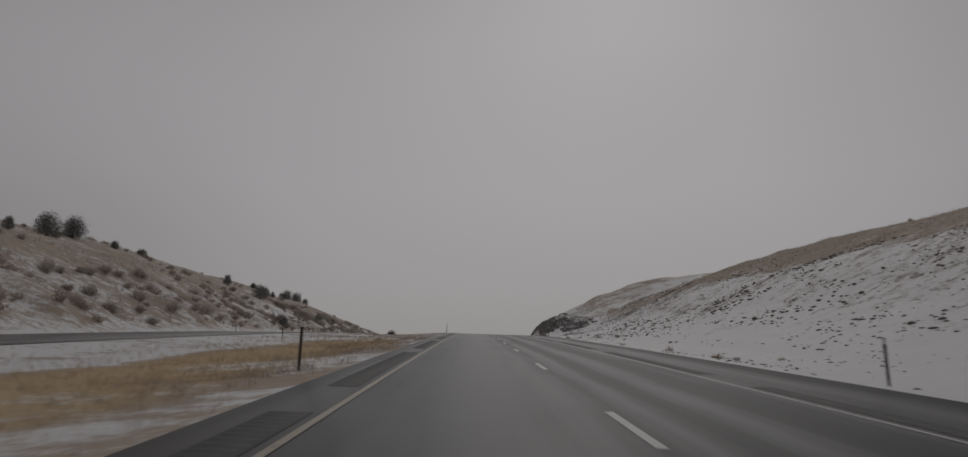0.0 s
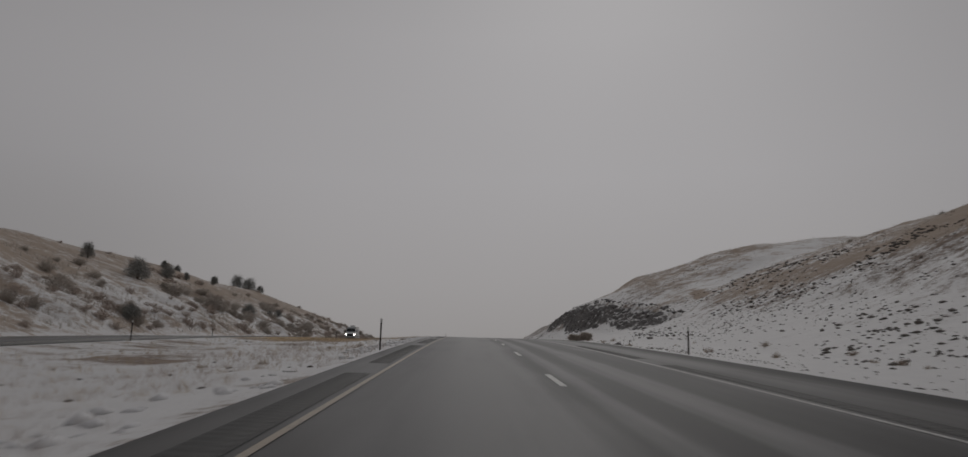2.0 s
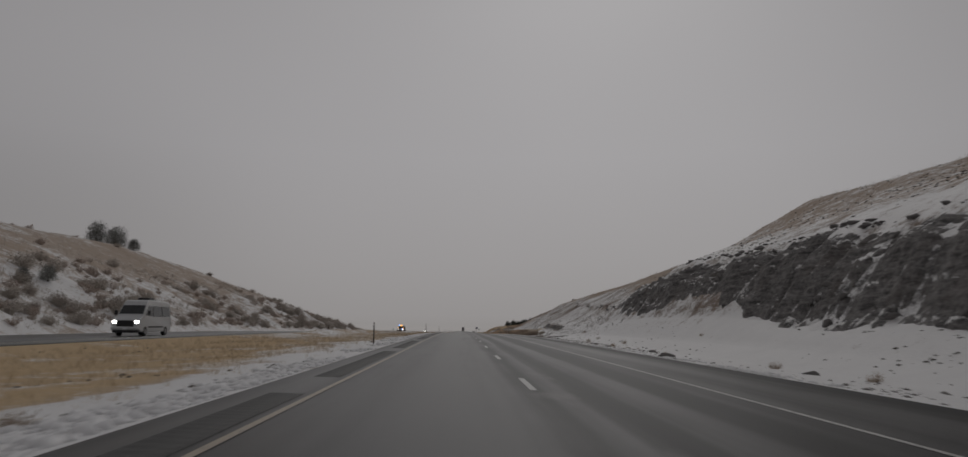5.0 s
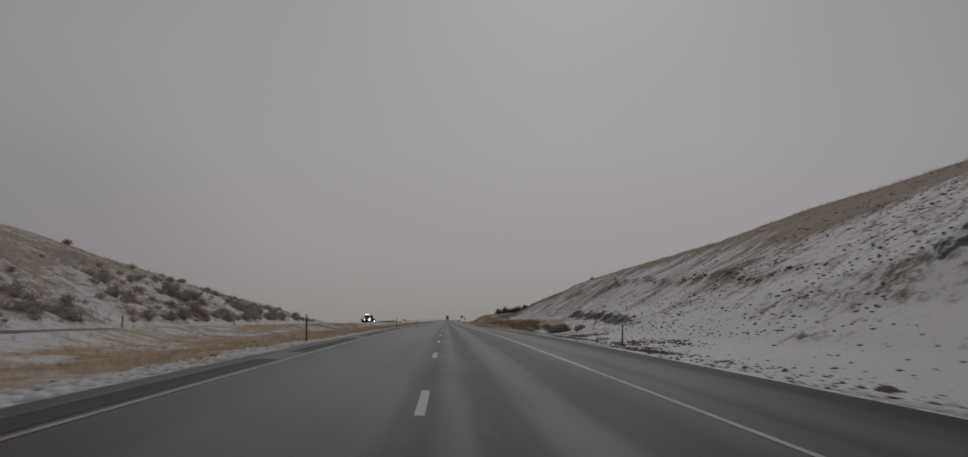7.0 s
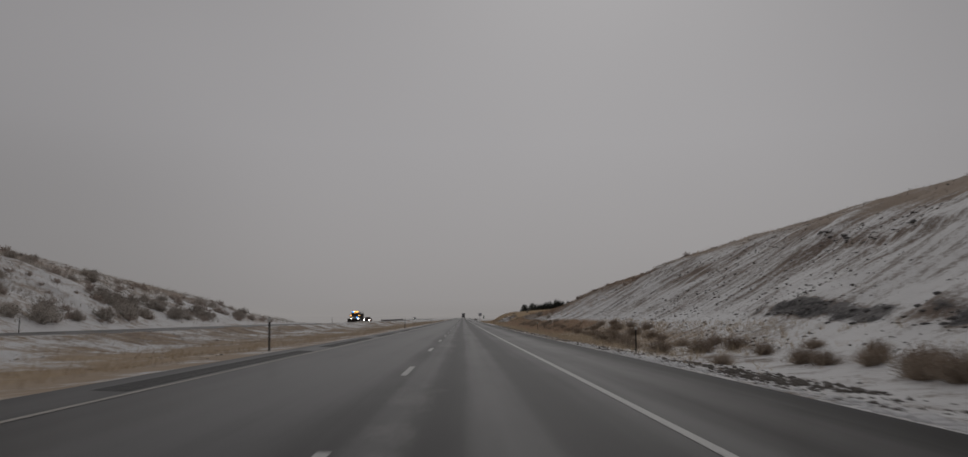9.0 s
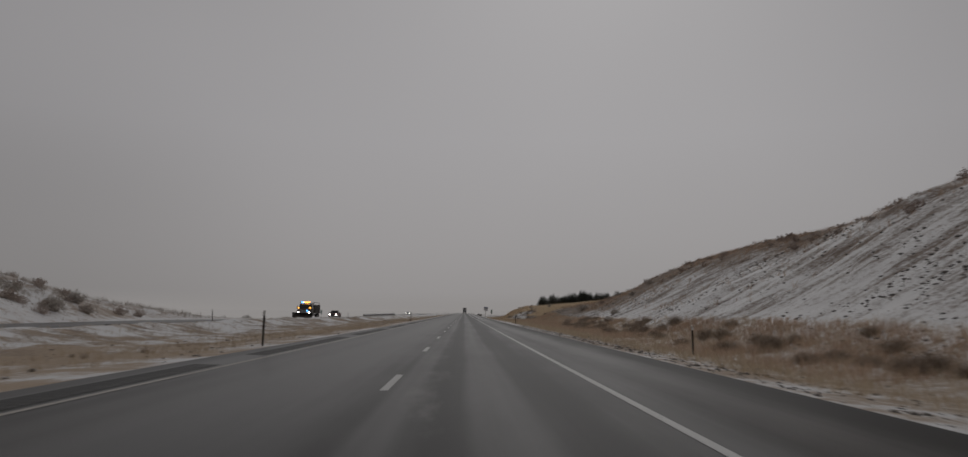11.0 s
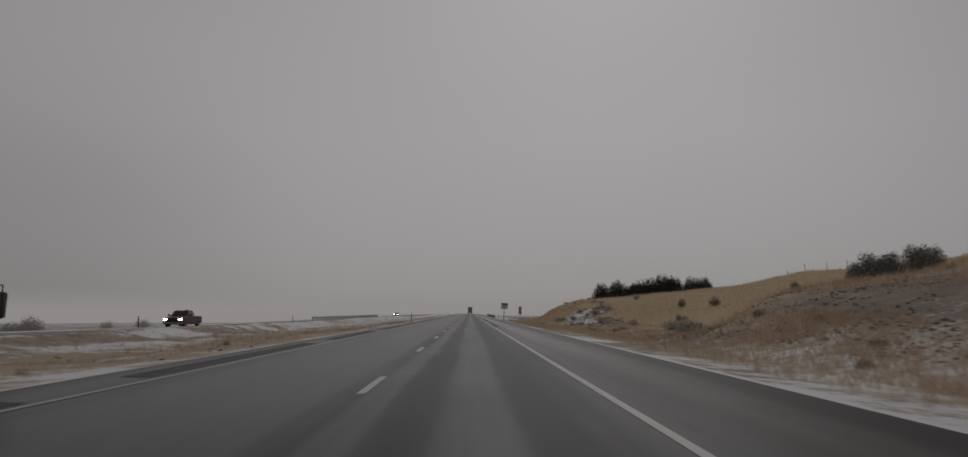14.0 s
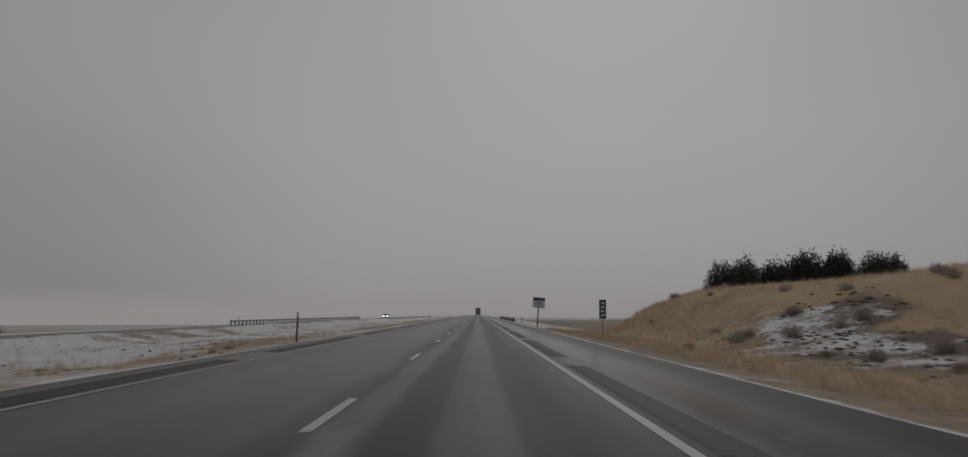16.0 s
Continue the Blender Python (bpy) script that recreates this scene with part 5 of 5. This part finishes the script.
def bars(bm, x0, x1, z0, z1, y, rows, rng, fill=(.35, .9)):
    """Plain bars in place of lettering."""
    h = (z1 - z0) / rows
    for r in range(rows):
        w = rng.uniform(*fill) * (x1 - x0)
        c = (x0 + x1) / 2
        box(bm, c - w / 2, c + w / 2, y - .004, y, z1 - (r + .72) * h, z1 - (r + .28) * h)
    return bm


def mile_marker(x, y):
    sign = thing("mile_marker", "narrow green marker panel on a steel post", "road sign", place=Matrix.Translation((x, y, ground_at(x, y))) @ Euler((0, .012, 0)).to_matrix().to_4x4())
    part("post", box(bmesh.new(), -.035, .035, .0, .05, -.4, 2.2, .006), GALVANISED, sign, "galvanised post")
    panel = part("panel", box(bmesh.new(), -.19, .19, -.012, -.002, 1.17, 2.22, .004), SIGN_GREEN, sign, "green reflective panel")
    rng = random.Random(3)
    part("markings", bars(bmesh.new(), -.15, .15, 1.25, 2.14, -.013, 4, rng, (.4, .8)), SIGN_WHITE, panel, "pale markings")


def info_sign(x, y):
    sign = thing("info_sign", "white and blue sign on a leaning wooden post", "road sign", place=Matrix.Translation((x, y, ground_at(x, y))) @ Euler((0, .075, .05)).to_matrix().to_4x4())
    part("post", box(bmesh.new(), -.06, .06, .02, .14, -.5, 3.05, .012), WOOD, sign, "weathered wooden post")
    panel = part("panel", box(bmesh.new(), -.66, .66, -.012, .012, 2.05, 3.15, .01), SIGN_WHITE, sign, "white panel")
    part("blue_band", box(bmesh.new(), -.64, .64, -.017, -.013, 2.80, 3.12), SIGN_BLUE, panel, "blue band")
    part("blue_border", box(bmesh.new(), -.64, .64, -.017, -.013, 2.07, 2.13), SIGN_BLUE, panel)
    rng = random.Random(5)
    part("markings", bars(bmesh.new(), -.55, .55, 2.2, 2.76, -.016, 3, rng, (.5, .9)), SIGN_BLUE, panel, "blue markings")


mile_marker(8.55, 564.5)
mile_marker(-35.5, 559.5)
info_sign(8.0, 604.0)


def guardrail(x, y0, y1, label, facing):
    """Corrugated rail on wooden posts."""
    rail = thing("guardrail", label, "guardrail", place=Matrix.Translation((x, y0, 0)))
    n = int((y1 - y0) / 1.9)
    ys = [k * 1.9 for k in range(n + 1)]
    for yy in ys:
        z = ground_at(x, y0 + yy)
        bm = box(bmesh.new(), -.08, .08, -.1, .1, -.5, .74, .01)
        p = part("post", bm, WOOD, rail)
        p.matrix_basis = Matrix.Translation((0, yy, z))
    prof = [(.0, .42), (.07, .47), (.07, .53), (.01, .58), (.07, .63), (.07, .69), (.0, .74)]
    v, f = [], []
    for yy in ys:
        z = ground_at(x, y0 + yy)
        v += [(facing * (.09 + a), yy, z + b) for a, b in prof]
        v += [(facing * (.084 + a), yy, z + b) for a, b in prof]
    k = len(prof)
    for i in range(n):
        for s in (0, k):
            for j in range(k - 1):
                a = i * 2 * k + s + j
                f.append((a, a + 1, a + 1 + 2 * k, a + 2 * k))
    ob = new("rail", raw_mesh("rail", v, f, GALVANISED))
    ob.parent = rail
    ob["label"] = "galvanised corrugated rail"


guardrail(-34.5, 636, 760, "galvanised guardrail along the far shoulder", 1)
guardrail(8.0, 655, 740, "galvanised guardrail beside the near shoulder", -1)

fence = thing("wire_fence", "thin steel-post wire fence along the hilltop", "fence", place=Matrix.Translation((0, 0, 0)))
spots = [(46.4 + .2 * math.sin(k * 2.0), 530.6 + 5.7 * k) for k in range(8)]
for x, y in spots:
    part("post", tube(bmesh.new(), (x, y, ground_at(x, y) - .3), (x + .02, y, ground_at(x, y) + 1.15), .035, .03, 6), POST_STEEL, fence)
for lift in (.35, .7, 1.05):
    bm = bmesh.new()
    for (xa, ya), (xb, yb) in zip(spots, spots[1:]):
        tube(bm, (xa, ya, ground_at(xa, ya) + lift), (xb, yb, ground_at(xb, yb) + lift), .006, .006, 4)
    part("wire", bm, GALVANISED, fence)


# ---- vehicles on the other carriageway and far ahead ----
def shell(profile, half, narrow, z_waist, z_top, bevel=.05):
    """A body from its side outline (y forward, z up): full width below the waist, drawn in towards the top."""
    bm = bmesh.new()
    rings = []
    for s in (-1, 1):
        ring = []
        for y, z in profile:
            k = min(max((z - z_waist) / max(z_top - z_waist, .01), 0), 1)
            ring.append(bm.verts.new((s * (half - narrow * k), y, z)))
        rings.append(ring)
    n = len(profile)
    for i in range(n):
        bm.faces.new((rings[0][i], rings[0][(i + 1) % n], rings[1][(i + 1) % n], rings[1][i]))
    bm.faces.new(list(reversed(rings[0])))
    bm.faces.new(rings[1])
    bmesh.ops.recalc_face_normals(bm, faces=bm.faces)
    bmesh.ops.bevel(bm, geom=list(bm.edges), offset=bevel, segments=2, affect="EDGES", profile=.6, clamp_overlap=True)
    return bm


def quad_plate(points, thick=.02):
    """A thin plate from its corner points, for panes and panels."""
    bm = bmesh.new()
    pts = [Vector(p) for p in points]
    nrm = (pts[1] - pts[0]).cross(pts[2] - pts[0]).normalized() * thick
    a = [bm.verts.new(p) for p in pts]
    b = [bm.verts.new(p + nrm) for p in pts]
    n = len(pts)
    bm.faces.new(b)
    bm.faces.new(list(reversed(a)))
    for i in range(n):
        bm.faces.new((a[i], a[(i + 1) % n], b[(i + 1) % n], b[i]))
    bmesh.ops.recalc_face_normals(bm, faces=bm.faces)
    return bm


def wheel(car, x, y, r, w):
    s = 1 if x > 0 else -1
    bm = bmesh.new()
    tube(bm, (x - w / 2, y, r), (x + w / 2, y, r), r, r, 24)
    bmesh.ops.bevel(bm, geom=[e for e in bm.edges if len(e.link_faces) == 2 and e.calc_face_angle(0) > 1], offset=.03, segments=2, affect="EDGES")
    hub = part("wheel", bm, TYRE, car, "black tyre")
    part("rim", tube(bmesh.new(), (x + s * (w / 2 - .05), y, r), (x + s * (w / 2 + .008), y, r), r * .62, r * .55, 16), RIM, hub, "steel rim")


def side_pane(car, name, pts, half, narrow, z_waist, z_top, material=GLASS):
    """The same pane on both sides, lying on the drawn-in body."""
    for s in (-1, 1):
        p = [(s * (half - narrow * min(max((z - z_waist) / (z_top - z_waist), 0), 1) + .004), y, z) for y, z in pts]
        part(name, quad_plate(p if s > 0 else list(reversed(p)), .012), material, car)


def mirrors(car, x, y, z, tall=.2):
    for s in (-1, 1):
        bm = box(bmesh.new(), s * x - .09, s * x + .09, y - .06, y + .06, z, z + tall, .02)
        tube(bm, (s * (x - .2), y - .03, z + .06), (s * x, y, z + .08), .025, .02, 6)
        part("side_mirror", bm, BLACK_TRIM, car)


def van(place):
    car = thing("passenger_van", "silver high-roof van with lit headlights on the other carriageway", "van", place=place)
    prof = [(-3.0, .42), (-3.05, 1.1), (-2.98, 2.45), (-2.85, 2.62), (1.05, 2.66), (1.35, 2.55), (2.15, 1.62), (2.25, 1.5), (2.92, 1.22), (3.03, .95), (3.05, .45), (2.6, .30), (-2.6, .32)]
    part("body", shell(prof, 1.0, .17, 1.15, 2.66, .07), SILVER_BODY, car, "dusty silver body")
    part("windscreen", quad_plate([(-.88, 2.16, 1.62), (.88, 2.16, 1.62), (.80, 1.61, 2.26), (-.80, 1.61, 2.26)], .02), GLASS, car, "dark windscreen")
    side_pane(car, "cab_window", [(1.85, 1.52), (1.2, 2.22), (.62, 2.22), (.62, 1.45)], 1.0, .17, 1.15, 2.66)
    side_pane(car, "side_window", [(.45, 1.45), (.45, 2.22), (-1.15, 2.22), (-1.15, 1.45)], 1.0, .17, 1.15, 2.66)
    side_pane(car, "side_window", [(-1.27, 1.45), (-1.27, 2.22), (-2.8, 2.22), (-2.8, 1.45)], 1.0, .17, 1.15, 2.66)
    part("grille", box(bmesh.new(), -.60, .60, 2.98, 3.07, .70, 1.14, .03), BLACK_TRIM, car, "black grille")
    part("bumper", box(bmesh.new(), -.99, .99, 2.82, 3.12, .44, .68, .06), SILVER_BODY, car, "silver bumper")
    part("lower_intake", box(bmesh.new(), -.9, .9, 2.84, 3.08, .26, .43, .03), BLACK_TRIM, car, "dark lower intake")
    part("number_plate", box(bmesh.new(), -.16, .16, 3.12, 3.13, .48, .60), SIGN_WHITE, car)
    for s in (-1, 1):
        part("headlight", box(bmesh.new(), s * .80 - .14, s * .80 + .14, 2.90, 3.05, .92, 1.12, .04), HEADLIGHT, car, "lit headlight")
    part("roof_unit", box(bmesh.new(), -.42, .42, -.9, .1, 2.64, 2.86, .05), BLACK_TRIM, car, "dark roof air unit")
    part("roof_vent", box(bmesh.new(), -.3, .3, -2.2, -1.6, 2.64, 2.76, .04), SILVER_BODY, car)
    for y in (-1.95, 1.95):
        for x in (-.88, .88):
            wheel(car, x, y, .36, .24)
    mirrors(car, 1.2, 1.85, 1.55, .32)
    side_pane(car, "sill_strip", [(1.4, .62), (1.4, .72), (-1.4, .72), (-1.4, .62)], 1.0, .17, 1.15, 2.66, BLACK_TRIM)
    return car


def pickup(place, paint, label):
    car = thing("pickup_truck", label, "pickup truck", place=place)
    prof = [(-2.9, .62), (-2.95, 1.12), (-2.9, 1.28), (-.95, 1.28), (-.75, 1.34), (1.05, 1.30), (1.35, 1.27), (2.65, 1.18), (2.85, 1.0), (2.9, .62), (2.5, .45), (-2.5, .48)]
    part("body", shell(prof, .99, .06, .95, 1.34, .06), paint, car, "dark painted body")
    cab = [(-.92, 1.2), (-.72, 1.82), (-.5, 1.9), (.35, 1.9), (.6, 1.84), (1.32, 1.2)]
    part("cab", shell(cab, .93, .2, 1.2, 1.9, .06), paint, car)
    part("windscreen", quad_plate([(-.82, 1.24, 1.28), (.82, 1.24, 1.28), (.66, .66, 1.8), (-.66, .66, 1.8)], .02), GLASS, car, "dark windscreen")
    side_pane(car, "cab_window", [(1.05, 1.34), (.5, 1.78), (.05, 1.8), (.05, 1.34)], .93, .2, 1.2, 1.9)
    side_pane(car, "cab_window", [(-.05, 1.34), (-.05, 1.8), (-.55, 1.78), (-.72, 1.34)], .93, .2, 1.2, 1.9)
    # no hollow is cut; a black plate stands for the bed's shade
    part("bed_shade_plate", box(bmesh.new(), -.78, .78, -2.75, -1.02, 1.27, 1.31), BLACK_TRIM, car, "black plate standing in for the shaded hollow of the bed")
    part("grille", box(bmesh.new(), -.58, .58, 2.84, 2.93, .78, 1.06, .02), BLACK_TRIM, car, "black grille")
    part("bumper", box(bmesh.new(), -.98, .98, 2.78, 3.0, .48, .70, .05), RIM, car, "dull chrome bumper")
    for s in (-1, 1):
        part("headlight", box(bmesh.new(), s * .75 - .16, s * .75 + .16, 2.80, 2.93, .86, 1.08, .04), HEADLIGHT, car, "lit headlight")
    for y in (-1.85, 1.85):
        for x in (-.86, .86):
            wheel(car, x, y, .40, .27)
    mirrors(car, 1.12, 1.0, 1.3, .2)
    return car


def hatchback(place, paint, label):
    car = thing("car", label, "car", place=place)
    prof = [(-2.2, .4), (-2.25, .8), (-2.1, 1.0), (-1.2, 1.42), (.3, 1.46), (1.1, .98), (2.05, .82), (2.2, .6), (2.2, .38), (1.8, .25), (-1.8, .28)]
    part("body", shell(prof, .89, .2, .9, 1.46, .06), paint, car)
    part("windscreen", quad_plate([(-.72, 1.03, 1.02), (.72, 1.03, 1.02), (.56, .42, 1.38), (-.56, .42, 1.38)], .02), GLASS, car)
    side_pane(car, "side_window", [(.75, 1.03), (.25, 1.36), (-.95, 1.34), (-1.45, 1.03)], .89, .2, .9, 1.46)
    for s in (-1, 1):
        part("headlight", box(bmesh.new(), s * .66 - .14, s * .66 + .14, 2.08, 2.22, .60, .76, .03), HEADLIGHT, car, "lit headlight")
    for y in (-1.35, 1.35):
        for x in (-.78, .78):
            wheel(car, x, y, .32, .2)
    return car


def plow_truck(place):
    car = thing("snow_plow_truck", "dark dirty snow plow truck with amber and blue beacons lit", "snow plow", place=place)
    part("chassis", box(bmesh.new(), -.5, .5, -4.2, 3.6, .62, .92, .03), BLACK_TRIM, car, "black frame")
    cab = [(1.0, .95), (1.0, 2.62), (1.25, 2.72), (2.3, 2.72), (2.72, 1.92), (3.75, 1.72), (3.95, 1.5), (3.95, .8), (3.6, .7), (1.2, .8)]
    part("cab", shell(cab, 1.18, .12, 1.8, 2.72, .07), TRUCK_BODY, car, "dark dirty cab")
    part("windscreen", quad_plate([(-1.0, 2.74, 1.96), (1.0, 2.74, 1.96), (.92, 2.36, 2.62), (-.92, 2.36, 2.62)], .02), GLASS, car, "dark windscreen")
    side_pane(car, "cab_window", [(2.55, 1.9), (2.2, 2.5), (1.25, 2.5), (1.25, 1.9)], 1.18, .12, 1.8, 2.72)
    part("grille", box(bmesh.new(), -.6, .6, 3.9, 4.0, .95, 1.6, .02), GALVANISED, car, "dull grille")
    body = [(-4.5, 1.1), (-4.6, 2.5), (-4.4, 2.6), (.7, 2.6), (.85, 2.4), (.85, 1.1)]
    part("dump_body", shell(body, 1.24, -.02, 1.1, 2.6, .04), TRUCK_BODY, car, "dark sander body")
    for k in range(6):
        y = -4.1 + k * .92
        for s in (-1, 1):
            part("body_rib", box(bmesh.new(), s * 1.27 - .04, s * 1.27 + .04, y - .05, y + .05, 1.15, 2.55), PLOW_STEEL, car)
    bm = bmesh.new()
    for s in (-1, 1):
        tube(bm, (s * 1.1, .95, .9), (s * 1.1, .95, 3.02), .04, .04, 8)
        tube(bm, (s * 1.1, -4.3, 2.5), (s * 1.1, -4.3, 3.02), .04, .04, 8)
        tube(bm, (s * 1.1, .95, 3.0), (s * 1.1, -4.3, 3.0), .04, .04, 8)
    part("tarp_rails", bm, PLOW_STEEL, car, "steel top rails")
    part("cab_shield", box(bmesh.new(), -1.2, 1.2, .75, 1.75, 2.8, 2.88, .02), PLOW_STEEL, car, "steel cab shield")
    part("exhaust", tube(bmesh.new(), (1.05, .9, 1.0), (1.05, .9, 3.2), .07, .07, 10), GALVANISED, car)
    # front blade, angled, curved in section
    v, f = [], []
    sec = [(0.0, .12), (-.14, .34), (-.18, .62), (-.10, .88), (.10, 1.08)]
    n = 12
    for i in range(n + 1):
        u = -1.75 + 3.5 * i / n
        for t in (0, .05):
            for y, z in sec:
                v.append((u * math.cos(.45), 5.15 + y - t + u * math.sin(.45) * .9, z + .16 * (i / n)))
    k = len(sec)
    for i in range(n):
        for s in (0, k):
            for j in range(k - 1):
                a = i * 2 * k + s + j
                f.append((a, a + 1, a + 1 + 2 * k, a + 2 * k))
    blade = new("plow_blade", raw_mesh("plow_blade", v, f, PLOW_STEEL))
    blade.parent = car
    blade["label"] = "worn curved steel plow blade"
    bm = bmesh.new()
    for s in (-1, 1):
        tube(bm, (s * .45, 3.7, .7), (s * .4, 4.95, .55), .07, .07, 8)
    tube(bm, (-.6, 4.0, 1.1), (.6, 4.0, 1.1), .05, .05, 8)
    part("plow_frame", bm, BLACK_TRIM, car, "black push frame")
    for s in (-1, 1):
        part("headlight", box(bmesh.new(), s * .92 - .14, s * .92 + .14, 3.88, 3.99, 1.12, 1.34, .03), HEADLIGHT, car, "lit headlight")
        stalk = part("lamp_stalk", tube(bmesh.new(), (s * .95, 3.4, 1.6), (s * 1.0, 3.5, 1.95), .03, .03, 6), BLACK_TRIM, car)
        part("plow_light", box(bmesh.new(), s * 1.0 - .12, s * 1.0 + .12, 3.45, 3.6, 1.92, 2.12, .03), AMBER, stalk, "lit amber plow light")
    part("blue_lamp", box(bmesh.new(), -.72, -.46, 3.92, 4.02, 1.42, 1.6, .03), BLUE, car, "blue warning lamp")
    part("beacon_bar", box(bmesh.new(), -.55, .55, 1.2, 1.55, 2.92, 3.12, .04), AMBER, car, "amber roof beacon")
    part("beacon_cap", box(bmesh.new(), .58, .95, 1.2, 1.55, 2.92, 3.1, .04), BLUE, car, "blue roof beacon")
    for i in range(5):
        part("marker_lamp", box(bmesh.new(), -.5 + i * .25 - .04, -.5 + i * .25 + .04, 2.30, 2.42, 2.70, 2.76, .01), AMBER, car)
    for y in (3.0, -2.1, -3.45):
        for x in (-1.05, 1.05):
            wheel(car, x, y, .52, .34)
    mirrors(car, 1.45, 2.3, 1.85, .5)
    part("mudguard", box(bmesh.new(), -1.24, 1.24, -4.15, -1.4, 1.05, 1.12), BLACK_TRIM, car)
    return car


def semi_trailer(place):
    car = thing("box_trailer_truck", "dirty white box trailer far ahead on the road", "truck", place=place)
    part("box", box(bmesh.new(), -1.28, 1.28, -7, 7, 1.15, 4.05, .04), BOX_WHITE, car, "white box body")
    part("rear_doors", box(bmesh.new(), -1.2, 1.2, -7.03, -7.005, 1.25, 3.95), RIM, car)
    part("bumper", box(bmesh.new(), -1.1, 1.1, -7.0, -6.85, .5, .65), BLACK_TRIM, car)
    part("tractor", shell([(7.3, .7), (7.3, 3.6), (8.6, 3.6), (9.2, 2.2), (10.6, 2.0), (10.7, .7)], 1.2, .1, 2, 3.6, .06), GREY_BODY, car)
    for y in (-5.6, -4.3, 7.6, 9.9):
        for x in (-1.05, 1.05):
            wheel(car, x, y, .5, .4)


def on_road(x, y, cross, heading):
    z = float(road_z(y)) + float(cross(np.float64(x), np.float64(y)))
    slope = float(road_z(y + 1) - road_z(y - 1)) / 2
    return Matrix.Translation((x, y, z + .006)) @ Euler((math.atan(slope), 0, 0)).to_matrix().to_4x4() @ Matrix.Rotation(heading, 4, "Z")


van(on_road(-25.4, 221.5, opposite_cross, math.pi))
plow_truck(on_road(-26.6, 498.5, opposite_cross, math.pi))
pickup(on_road(-28.7, 540, opposite_cross, math.pi), RED_BODY, "dark red pickup with lit headlights on the other carriageway")
hatchback(on_road(-28.9, 780, opposite_cross, math.pi), GREY_BODY, "grey car with lit headlights far off in the haze")
semi_trailer(on_road(1.8, 925, own_cross, 0))
